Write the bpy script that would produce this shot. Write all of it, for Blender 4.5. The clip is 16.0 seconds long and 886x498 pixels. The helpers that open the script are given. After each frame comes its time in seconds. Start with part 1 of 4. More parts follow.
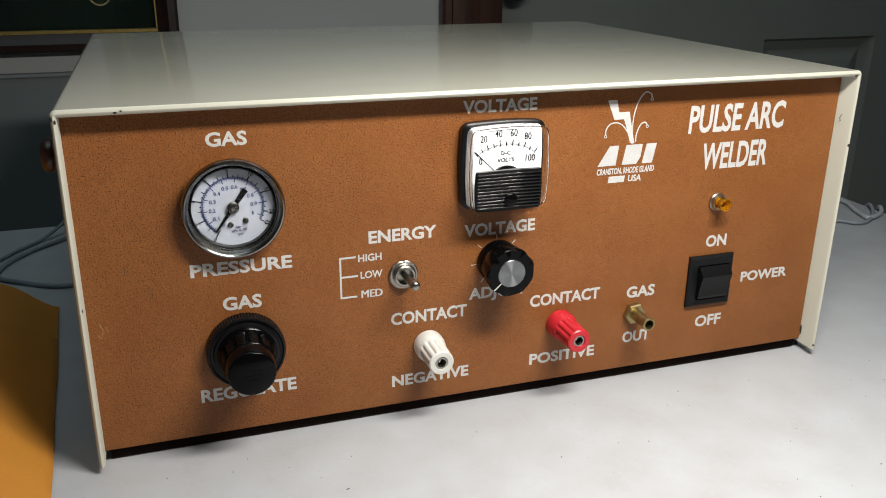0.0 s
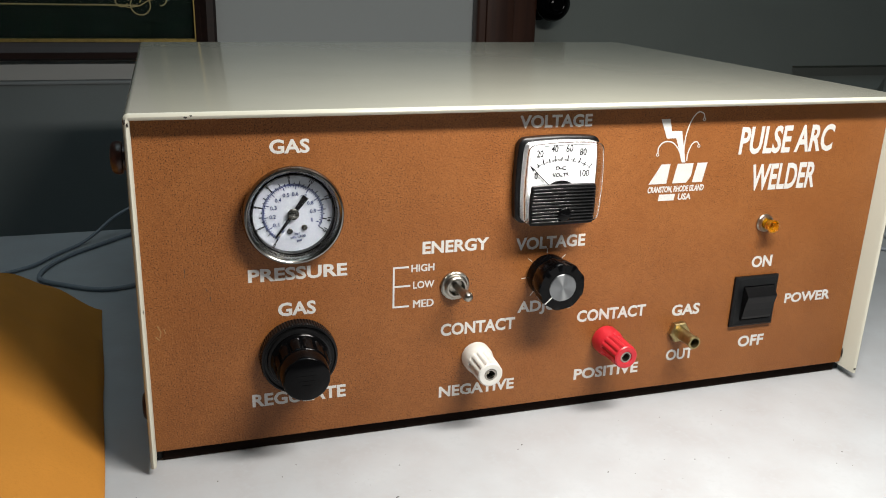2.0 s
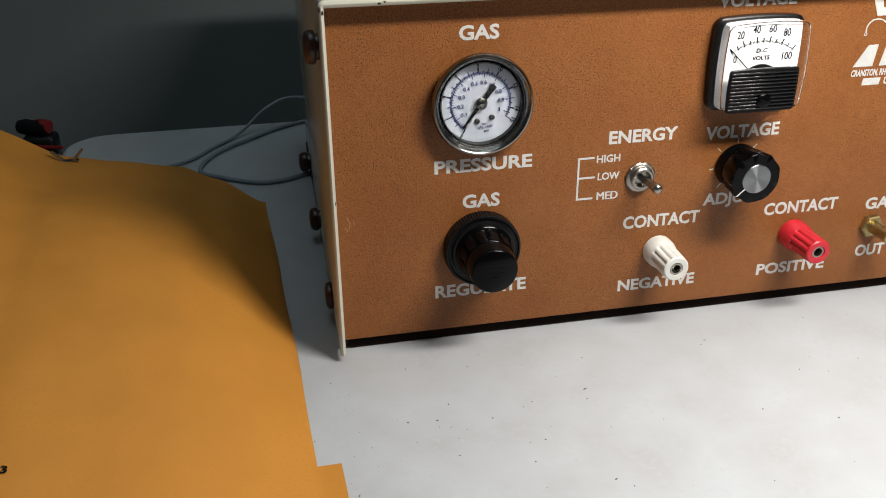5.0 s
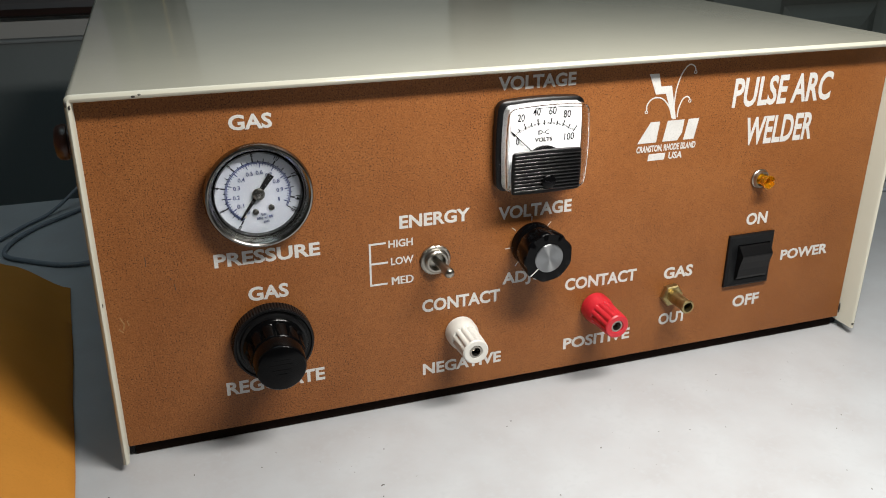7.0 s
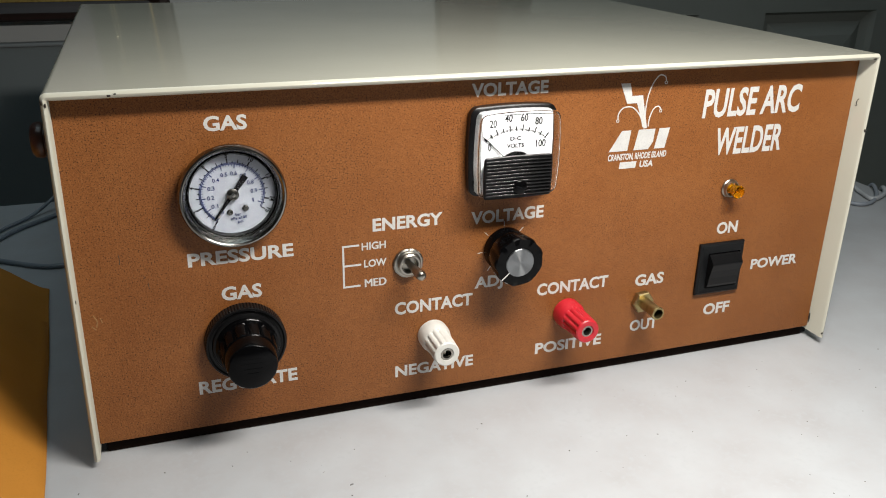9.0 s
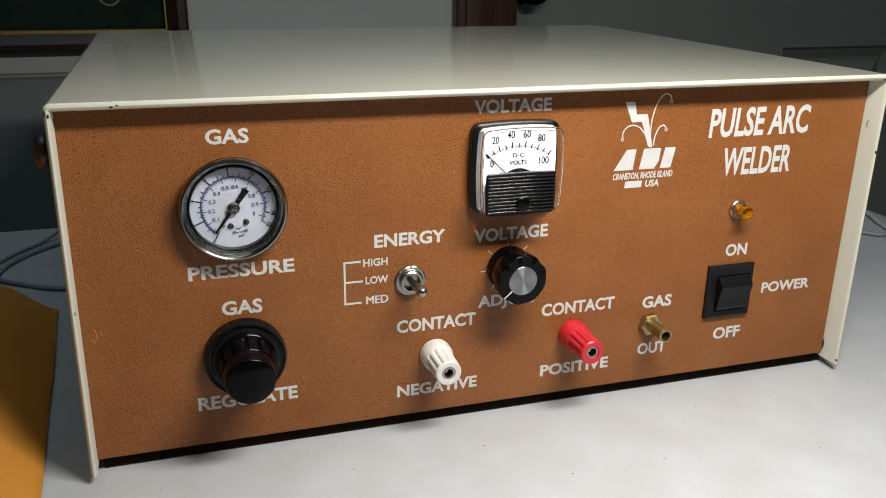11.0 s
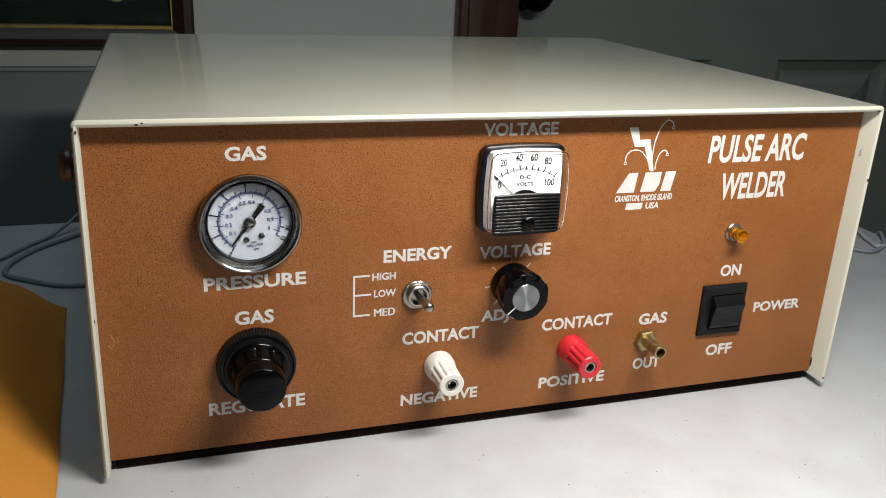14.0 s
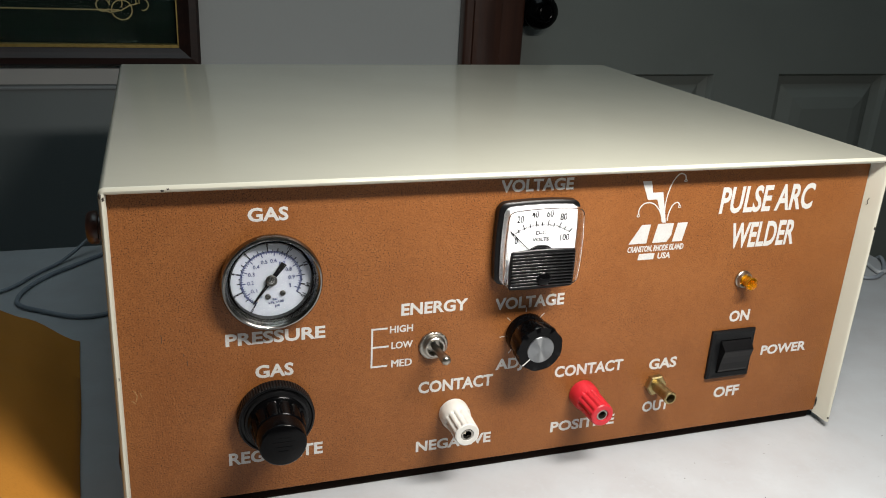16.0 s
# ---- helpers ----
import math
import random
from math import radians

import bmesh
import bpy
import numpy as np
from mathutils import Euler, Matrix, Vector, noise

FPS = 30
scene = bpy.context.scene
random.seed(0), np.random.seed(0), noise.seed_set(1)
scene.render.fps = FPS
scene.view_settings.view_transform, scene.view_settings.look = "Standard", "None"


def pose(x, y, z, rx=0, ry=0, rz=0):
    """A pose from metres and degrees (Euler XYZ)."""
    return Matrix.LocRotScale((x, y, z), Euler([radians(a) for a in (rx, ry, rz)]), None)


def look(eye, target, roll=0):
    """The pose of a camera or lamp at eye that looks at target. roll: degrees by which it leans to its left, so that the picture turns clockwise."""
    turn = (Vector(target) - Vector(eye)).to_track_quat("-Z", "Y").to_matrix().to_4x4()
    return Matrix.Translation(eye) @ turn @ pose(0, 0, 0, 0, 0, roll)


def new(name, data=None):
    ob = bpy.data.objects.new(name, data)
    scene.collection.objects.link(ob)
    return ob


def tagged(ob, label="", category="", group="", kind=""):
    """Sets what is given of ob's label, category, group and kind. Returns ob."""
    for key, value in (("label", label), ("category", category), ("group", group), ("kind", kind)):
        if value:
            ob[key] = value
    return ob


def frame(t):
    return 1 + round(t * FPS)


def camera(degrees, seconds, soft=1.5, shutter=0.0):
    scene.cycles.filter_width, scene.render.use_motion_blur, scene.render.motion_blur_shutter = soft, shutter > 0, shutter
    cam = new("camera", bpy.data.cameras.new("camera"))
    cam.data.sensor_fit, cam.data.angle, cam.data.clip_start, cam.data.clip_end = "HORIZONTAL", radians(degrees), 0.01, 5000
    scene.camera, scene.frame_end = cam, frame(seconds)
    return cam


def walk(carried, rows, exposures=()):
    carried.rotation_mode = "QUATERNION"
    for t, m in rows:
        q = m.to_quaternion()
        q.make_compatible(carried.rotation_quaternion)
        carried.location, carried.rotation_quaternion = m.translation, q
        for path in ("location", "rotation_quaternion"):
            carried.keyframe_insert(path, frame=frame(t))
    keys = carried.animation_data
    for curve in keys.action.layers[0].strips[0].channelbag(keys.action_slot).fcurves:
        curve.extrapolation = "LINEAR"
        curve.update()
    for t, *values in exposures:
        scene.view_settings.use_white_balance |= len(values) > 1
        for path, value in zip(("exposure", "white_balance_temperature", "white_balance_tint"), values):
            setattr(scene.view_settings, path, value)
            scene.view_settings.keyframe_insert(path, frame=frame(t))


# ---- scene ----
cam = camera(54.80, 16.0, 1.0)
PATH = [
    (0, (0.0409, -0.3772, 0.2364), (0.3407, 0.5125, -0.1081), 0.41),
    (0.5, (0.0392, -0.3779, 0.2393), (0.3410, 0.5191, -0.0838), 0.31),
    (1, (0.0383, -0.3749, 0.2410), (0.3413, 0.5236, -0.0765), -0.07),
    (1.5, (0.0328, -0.3725, 0.2395), (0.3356, 0.5254, -0.0801), 0.39),
    (2, (0.0189, -0.3752, 0.2342), (0.3111, 0.5246, -0.0900), 1.79),
    (2.5, (-0.0045, -0.3683, 0.2305), (0.2937, 0.5288, -0.0953), 2.89),
    (2.8, (-0.0421, -0.3637, 0.2278), (0.2018, 0.5274, -0.1550), 2.68),
    (3, (-0.0654, -0.3624, 0.2200), (0.1291, 0.5271, -0.1936), 2.04),
    (3.2, (-0.0696, -0.3576, 0.2185), (0.1089, 0.5235, -0.2194), 1.92),
    (5.3, (-0.0059, -0.3582, 0.2358), (0.1741, 0.5217, -0.2040), -1.53),
    (5.5, (0.0028, -0.3558, 0.2396), (0.1952, 0.5186, -0.2059), -1.88),
    (6, (0.0220, -0.3533, 0.2409), (0.3071, 0.5099, -0.1757), -0.31),
    (6.5, (0.0248, -0.3510, 0.2423), (0.3180, 0.5192, -0.1536), -0.16),
    (7, (0.0321, -0.3495, 0.2426), (0.3289, 0.5203, -0.1515), 0.06),
    (7.5, (0.0387, -0.3537, 0.2418), (0.3387, 0.5183, -0.1451), 0.44),
    (8, (0.0407, -0.3504, 0.2406), (0.3523, 0.5187, -0.1435), 0.94),
    (8.5, (0.0379, -0.3548, 0.2413), (0.3486, 0.5144, -0.1432), 1.02),
    (11, (0.0469, -0.3635, 0.2293), (0.3349, 0.5336, -0.1058), 0.86),
    (11.5, (0.0594, -0.3483, 0.2274), (0.3406, 0.5503, -0.1091), 0.89),
    (12, (0.0587, -0.3324, 0.2267), (0.3400, 0.5663, -0.1097), 1.22),
    (12.5, (0.0534, -0.3447, 0.2328), (0.3242, 0.5572, -0.1039), 1.50),
    (13, (0.0394, -0.3689, 0.2460), (0.3090, 0.5320, -0.0942), 2.01),
    (13.5, (0.0372, -0.3752, 0.2488), (0.3149, 0.5227, -0.0928), 2.17),
    (14, (0.0355, -0.3691, 0.2451), (0.3353, 0.5204, -0.0995), 2.70),
    (14.5, (0.0329, -0.3667, 0.2437), (0.3364, 0.5186, -0.1087), 2.86),
    (15, (0.0346, -0.3668, 0.2451), (0.3382, 0.5173, -0.1100), 2.82),
    (15.5, (0.0352, -0.3664, 0.2468), (0.3395, 0.5176, -0.1081), 2.83),
    (16, (0.0249, -0.3607, 0.2758), (0.3309, 0.5223, -0.0800), 3.13),
]
walk(cam, [(t, look(eye, target, roll)) for t, eye, target, roll in PATH],
     [(0, -0.1), (1, 0.1), (1.5, 0.1), (3, 0.0), (5.5, -0.14), (6.3, -0.27), (7.2, -0.12), (8, -0.11), (11, -0.14), (12, 0.04), (13.5, 0.02), (15.5, -0.08), (16, 0.0)])

# ---- light ----
world = bpy.data.worlds.new("room_dark")
scene.world = world
world.use_nodes = True
world.node_tree.nodes["Background"].inputs["Color"].default_value = (0.55, 0.66, 0.8, 1)
world.node_tree.nodes["Background"].inputs["Strength"].default_value = 0.012


def area_lamp(name, eye, target, size, watts, colour, shape="DISK"):
    data = bpy.data.lights.new(name, "AREA")
    data.shape, data.size, data.energy, data.color = shape, size, watts, colour
    ob = new(name, data)
    ob.matrix_world = look(eye, target)
    return ob


# a long work lamp over the front of the table, out of view, and an unseen overhead lamp added as ambient fill
work_lamp = area_lamp("work_lamp", (0.255, -0.212, 0.385), (0.255, -0.18, 0.0), 0.22, 3.5, (1.0, 0.958, 0.895), "RECTANGLE")
work_lamp.data.size_y = 0.05
area_lamp("ambient_fill", (0.1, -0.05, 1.66), (0.1, -0.05, 0.0), 0.9, 4.8, (0.70, 0.87, 0.93), "SQUARE")

# ---- materials ----


def lin(r, g, b):
    return tuple(((c / 255 + 0.055) / 1.055) ** 2.4 if c > 10 else c / 3294 for c in (r, g, b)) + (1.0,)


def surface(name, colour, rough=0.5, metal=0.0, grain=None, stain=None, bump=None, coat=0.0, spec=0.5, rough_vary=0.0, second=None):
    """grain, stain: (size of a spot in metres, how strong); bump: (size, height); second: the colour that stains lean to."""
    m = bpy.data.materials.new(name)
    m.use_nodes = True
    nt = m.node_tree
    b = nt.nodes["Principled BSDF"]
    b.inputs["Roughness"].default_value = rough
    b.inputs["Metallic"].default_value = metal
    b.inputs["Coat Weight"].default_value = coat
    b.inputs["Coat Roughness"].default_value = 0.08
    b.inputs["Specular IOR Level"].default_value = spec
    b.inputs["Base Color"].default_value = colour
    where = nt.nodes.new("ShaderNodeTexCoord").outputs["Object"]
    last = None

    def noise_of(size, detail=4.0):
        n = nt.nodes.new("ShaderNodeTexNoise")
        n.inputs["Scale"].default_value = 1.0 / size
        n.inputs["Detail"].default_value = detail
        nt.links.new(where, n.inputs["Vector"])
        return n.outputs["Fac"]

    def mixed(fac, low, high, a, bcol):
        r = nt.nodes.new("ShaderNodeMapRange")
        r.inputs["From Min"].default_value, r.inputs["From Max"].default_value = low, high
        nt.links.new(fac, r.inputs["Value"])
        x = nt.nodes.new("ShaderNodeMix")
        x.data_type = "RGBA"
        nt.links.new(r.outputs["Result"], x.inputs["Factor"])
        for sock, v in ((x.inputs["A"], a), (x.inputs["B"], bcol)):
            if isinstance(v, tuple):
                sock.default_value = v
            else:
                nt.links.new(v, sock)
        return x.outputs["Result"]

    last = colour
    if stain:
        other = second or tuple(c * (1 - stain[1]) for c in colour[:3]) + (1.0,)
        last = mixed(noise_of(stain[0]), 0.35, 0.7, last, other)
    if grain:
        dark = tuple(c * (1 - grain[1]) for c in colour[:3]) + (1.0,)
        last = mixed(noise_of(grain[0], 2.0), 0.5, 0.72, last, dark)
    if not isinstance(last, tuple):
        nt.links.new(last, b.inputs["Base Color"])
    if rough_vary:
        r = nt.nodes.new("ShaderNodeMapRange")
        r.inputs["To Min"].default_value, r.inputs["To Max"].default_value = rough - rough_vary, rough + rough_vary
        nt.links.new(noise_of(0.03), r.inputs["Value"])
        nt.links.new(r.outputs["Result"], b.inputs["Roughness"])
    if bump:
        k = nt.nodes.new("ShaderNodeBump")
        k.inputs["Distance"].default_value = bump[1]
        k.inputs["Strength"].default_value = 1.0
        nt.links.new(noise_of(bump[0], 3.0), k.inputs["Height"])
        nt.links.new(k.outputs["Normal"], b.inputs["Normal"])
    return m


def copper_paint():
    """Brown hammered-looking paint: cloudy, finely grained, with scattered dark pits."""
    m = surface("brown_speckled_paint", (0.262, 0.098, 0.0275, 1), 0.42, stain=(0.03, 0.2), second=(0.225, 0.078, 0.0195, 1), bump=(0.0009, 0.00018), spec=0.27, rough_vary=0.05)
    nt = m.node_tree
    b = nt.nodes["Principled BSDF"]
    where = nt.nodes.new("ShaderNodeTexCoord").outputs["Object"]
    last = b.inputs["Base Color"].links[0].from_socket

    def layer(base, scale, detail, low, high, strength, colour, patches=0.0):
        n = nt.nodes.new("ShaderNodeTexNoise")
        n.inputs["Scale"].default_value, n.inputs["Detail"].default_value = scale, detail
        nt.links.new(where, n.inputs["Vector"])
        fac = n.outputs["Fac"]
        if patches:
            w = nt.nodes.new("ShaderNodeTexNoise")
            w.inputs["Scale"].default_value = 22
            nt.links.new(where, w.inputs["Vector"])
            add = nt.nodes.new("ShaderNodeMath")
            add.operation = "MULTIPLY_ADD"
            add.inputs[1].default_value = patches
            nt.links.new(w.outputs["Fac"], add.inputs[0])
            nt.links.new(fac, add.inputs[2])
            fac = add.outputs["Value"]
        r = nt.nodes.new("ShaderNodeMapRange")
        r.inputs["From Min"].default_value, r.inputs["From Max"].default_value = low, high
        r.inputs["To Max"].default_value = strength
        nt.links.new(fac, r.inputs["Value"])
        x = nt.nodes.new("ShaderNodeMix")
        x.data_type = "RGBA"
        x.inputs["B"].default_value = colour
        nt.links.new(r.outputs["Result"], x.inputs["Factor"])
        nt.links.new(base, x.inputs["A"])
        return x.outputs["Result"]

    last = layer(last, 300, 4.0, 0.42, 0.75, 0.5, (0.18, 0.058, 0.014, 1))
    last = layer(last, 1100, 1.0, 0.48, 0.72, 0.45, (0.34, 0.145, 0.050, 1))
    last = layer(last, 2000, 0.0, 0.52, 0.80, 0.75, (0.10, 0.032, 0.009, 1))
    last = layer(last, 1500, 1.0, 0.67, 0.79, 0.8, (0.05, 0.017, 0.006, 1), 0.2)
    nt.links.new(last, b.inputs["Base Color"])
    return m


def clear(name, tint=(1, 1, 1, 1), rough=0.0, ior=1.45):
    m = surface(name, tint, rough)
    b = m.node_tree.nodes["Principled BSDF"]
    b.inputs["Transmission Weight"].default_value = 1.0
    b.inputs["IOR"].default_value = ior
    return m


def wood(name, dark, light, along="Z", rough=0.35):
    m = surface(name, dark, rough, coat=0.25)
    nt = m.node_tree
    b = nt.nodes["Principled BSDF"]
    where = nt.nodes.new("ShaderNodeTexCoord")
    mp = nt.nodes.new("ShaderNodeMapping")
    mp.inputs["Scale"].default_value = {"Z": (160, 160, 9), "X": (9, 160, 160)}[along]
    n = nt.nodes.new("ShaderNodeTexNoise")
    n.inputs["Scale"].default_value = 1.0
    n.inputs["Detail"].default_value = 5
    ramp = nt.nodes.new("ShaderNodeValToRGB")
    ramp.color_ramp.elements[0].position, ramp.color_ramp.elements[0].color = 0.35, dark
    ramp.color_ramp.elements[1].position, ramp.color_ramp.elements[1].color = 0.7, light
    nt.links.new(where.outputs["Object"], mp.inputs["Vector"])
    nt.links.new(mp.outputs["Vector"], n.inputs["Vector"])
    nt.links.new(n.outputs["Fac"], ramp.inputs["Fac"])
    nt.links.new(ramp.outputs["Color"], b.inputs["Base Color"])
    return m


CREAM = surface("cream_enamel", (0.525, 0.515, 0.432, 1), 0.10, stain=(0.09, 0.06), bump=(0.004, 0.00002), spec=0.55, rough_vary=0.03)
COPPER = copper_paint()
WHITE_INK = surface("white_ink", (0.58, 0.575, 0.56, 1), 0.6, grain=(0.0008, 0.18), stain=(0.006, 0.1))
BLACK_PLASTIC = surface("black_plastic", (0.006, 0.006, 0.0065, 1), 0.28, grain=(0.002, 0.3), bump=(0.0015, 0.00003), spec=0.2)
BLACK_MATT = surface("matt_black_plastic", (0.005, 0.0055, 0.0062, 1), 0.42, grain=(0.002, 0.3), bump=(0.0008, 0.00004), spec=0.2)
BLACK_GLOSS = surface("glossy_black_plastic", (0.002, 0.002, 0.0023, 1), 0.15, stain=(0.01, 0.3), spec=0.12, rough_vary=0.03)
STEEL = surface("brushed_steel", (0.25, 0.242, 0.228, 1), 0.20, metal=1.0, stain=(0.006, 0.25), rough_vary=0.06)
NICKEL = surface("nickel_plate", (0.40, 0.375, 0.33, 1), 0.30, metal=1.0, stain=(0.004, 0.25), rough_vary=0.06)
BRASS = surface("dull_brass", (0.46, 0.37, 0.18, 1), 0.42, metal=1.0, stain=(0.004, 0.35), bump=(0.002, 0.00005))
ALUMINIUM = surface("spun_aluminium", (0.27, 0.277, 0.285, 1), 0.34, metal=1.0, rough_vary=0.03)
# dial white darkened to hold the shade of the gauge's rim and glass
GAUGE_WHITE_SHADED = surface("gauge_dial_white_shaded", (0.27, 0.295, 0.335, 1), 0.5, stain=(0.02, 0.03))
DIAL_WHITE = surface("dial_white", (0.60, 0.61, 0.625, 1), 0.5, stain=(0.02, 0.03))
INK_BLACK = surface("black_ink", (0.004, 0.004, 0.005, 1), 0.6, grain=(0.001, 0.2), spec=0.1)
INK_BLUE = surface("blue_ink", (0.010, 0.020, 0.09, 1), 0.5, grain=(0.001, 0.2))
POST_WHITE = surface("ivory_plastic", (0.66, 0.65, 0.61, 1), 0.35, stain=(0.006, 0.1), spec=0.45)
POST_RED = surface("red_plastic", (0.52, 0.016, 0.028, 1), 0.33, stain=(0.006, 0.2))
AMBER = clear("amber_plastic", (0.95, 0.44, 0.012, 1), 0.06)
AMBER.node_tree.nodes["Principled BSDF"].inputs["Transmission Weight"].default_value = 0.85
PICTURE_GLASS = clear("low_reflection_glass", (1, 1, 1, 1), 0.0, 1.14)
CLEAR_PLASTIC = clear("clear_plastic", (0.97, 0.98, 0.98, 1), 0.02, 1.3)
RIB_GLOSS = surface("polished_black_plastic", (0.004, 0.004, 0.0045, 1), 0.14, stain=(0.01, 0.2), spec=0.6)
DARK_NICKEL = surface("dark_nickel", (0.11, 0.108, 0.10, 1), 0.3, metal=1.0, stain=(0.004, 0.25), rough_vary=0.06)
BROWN_RUBBER = surface("brown_rubber", (0.06, 0.022, 0.014, 1), 0.35, stain=(0.004, 0.3))
# near-black brown that carries the shade under the front panel
FOOT_SHADE = surface("dark_brown_shade", (0.012, 0.007, 0.005, 1), 0.8, stain=(0.02, 0.3), spec=0.06)
DARK_STEEL = surface("dark_steel", (0.03, 0.03, 0.03, 1), 0.55, stain=(0.02, 0.3))
RUBBED = surface("rubbed_paint", (0.30, 0.16, 0.06, 1), 0.6, grain=(0.0006, 0.4))
CHIP = surface("bare_chipped_metal", (0.03, 0.025, 0.02, 1), 0.6, grain=(0.0006, 0.4))
TABLE = surface("pale_grey_moulded_plastic", (0.46, 0.478, 0.497, 1), 0.42, grain=(0.0035, 0.05), second=(0.415, 0.417, 0.43, 1), stain=(0.03, 0.08), bump=(0.003, 0.00007))
KRAFT = surface("manila_kraft_paper", (0.49, 0.205, 0.030, 1), 0.6, grain=(0.0012, 0.08), stain=(0.045, 0.14), bump=(0.004, 0.00012), spec=0.3)
WALL_PAINT = surface("off_white_wall_paint", (0.53, 0.55, 0.545, 1), 0.75, stain=(0.25, 0.06), bump=(0.004, 0.0001))
DADO_PAINT = surface("slate_grey_paint", (0.185, 0.212, 0.216, 1), 0.6, stain=(0.2, 0.12), bump=(0.004, 0.0001))
TRIM_PAINT = surface("blue_grey_trim_paint", (0.24, 0.262, 0.27, 1), 0.7, stain=(0.2, 0.12), bump=(0.004, 0.0001))
DOOR_PAINT = surface("grey_green_door_paint", (0.25, 0.276, 0.258, 1), 0.5, stain=(0.2, 0.1), bump=(0.005, 0.00008))
MAHOGANY = wood("dark_mahogany", (0.013, 0.0045, 0.003, 1), (0.028, 0.009, 0.006, 1), "X", 0.5)
MAHOGANY.node_tree.nodes["Principled BSDF"].inputs["Coat Weight"].default_value = 0.0
CASING = wood("brown_stained_wood", (0.040, 0.014, 0.008, 1), (0.065, 0.023, 0.012, 1), "Z", 0.45)
MAT_GREEN = surface("dark_green_card", (0.004, 0.008, 0.006, 1), 0.8, stain=(0.05, 0.3), spec=0.05)
GOLD = surface("gold_paint", (0.42, 0.31, 0.1, 1), 0.45, metal=0.8, grain=(0.004, 0.4))
GOLD_LINE = surface("thin_gold_print", (0.24, 0.19, 0.07, 1), 0.5, grain=(0.002, 0.3))
PRINT = surface("mottled_violet_print", (0.03, 0.027, 0.075, 1), 0.5, stain=(0.012, 0.5), second=(0.07, 0.035, 0.055, 1))
CORD = surface("grey_cable_sheath", (0.25, 0.28, 0.32, 1), 0.5, stain=(0.02, 0.2))
CORD_PALE = surface("pale_cable_sheath", (0.42, 0.44, 0.46, 1), 0.45, stain=(0.02, 0.2))
CORD_RED = surface("red_cable_sheath", (0.16, 0.007, 0.009, 1), 0.4, stain=(0.02, 0.2))
CEILING_PAINT = surface("white_ceiling_paint", (0.72, 0.72, 0.71, 1), 0.8, stain=(0.3, 0.05))
FLOOR_WOOD = wood("brown_floor_boards", (0.09, 0.05, 0.03, 1), (0.16, 0.09, 0.05, 1), "X", 0.5)
SPECK = surface("dark_grit", (0.1, 0.085, 0.075, 1), 0.8, grain=(0.001, 0.3))

# ---- building helpers ----


def part(name, bm, material, parent=None, label="", smooth=None):
    """Links a bmesh as one mesh object, under a thing or a part where one is given."""
    me = bpy.data.meshes.new(name)
    bm.to_mesh(me)
    bm.free()
    me.materials.append(material)
    if smooth is not None:
        me.shade_smooth()
        me.set_sharp_from_angle(angle=radians(smooth))
    ob = new(name, me)
    if parent:
        ob.parent = parent
    if label:
        tagged(ob, label)
    return ob


def thing(name, label, category, group="", kind=""):
    return tagged(new(name), label, category, group, kind)


def block(x0, x1, y0, y1, z0, z1, bevel=0.0, segments=2, bm=None):
    bm = bm or bmesh.new()
    got = bmesh.ops.create_cube(bm, size=1.0, matrix=Matrix.Translation(((x0 + x1) / 2, (y0 + y1) / 2, (z0 + z1) / 2)) @ Matrix.Diagonal((x1 - x0, y1 - y0, z1 - z0, 1)))
    if bevel:
        edges = {e for v in got["verts"] for e in v.link_edges}
        bmesh.ops.bevel(bm, geom=list(edges), offset=bevel, segments=segments, affect="EDGES", profile=0.5)
    return bm


def turned(profile, x, z, n=40, y=0.0, wave=None, bm=None):
    """A turned solid on an axis square to the panel: (radius, reach out of the panel) from the panel outwards.
    wave: (count, depth, first reach, last reach) for flutes."""
    bm = bm or bmesh.new()
    rings = []
    for r, d in profile:
        if r <= 1e-7:
            rings.append([bm.verts.new((x, y - d, z))])
            continue
        ring = []
        for i in range(n):
            a = 2 * math.pi * i / n
            rr = r
            if wave and wave[2] <= d <= wave[3]:
                rr = r - wave[1] * (0.5 + 0.5 * math.cos(wave[0] * a)) ** 2
            ring.append(bm.verts.new((x + rr * math.cos(a), y - d, z + rr * math.sin(a))))
        rings.append(ring)
    for p, q in zip(rings, rings[1:]):
        for i in range(n):
            j = (i + 1) % n
            if len(p) == 1 and len(q) == 1:
                continue
            if len(p) == 1:
                bm.faces.new((p[0], q[i], q[j]))
            elif len(q) == 1:
                bm.faces.new((p[i], q[0], p[j]))
            else:
                bm.faces.new((p[i], q[i], q[j], p[j]))
    bmesh.ops.recalc_face_normals(bm, faces=bm.faces)
    return bm


def plate(outline, y, thick=0.0002, bm=None):
    """A thin plate facing the front: outline of (x, z), its face at y."""
    bm = bm or bmesh.new()
    front = [bm.verts.new((px, y, pz)) for px, pz in outline]
    back = [bm.verts.new((px, y + thick, pz)) for px, pz in outline]
    fs = [bm.faces.new(front), bm.faces.new(back[::-1])]
    for i in range(len(front)):
        j = (i + 1) % len(front)
        fs.append(bm.faces.new((front[j], front[i], back[i], back[j])))
    bmesh.ops.recalc_face_normals(bm, faces=fs)
    return bm


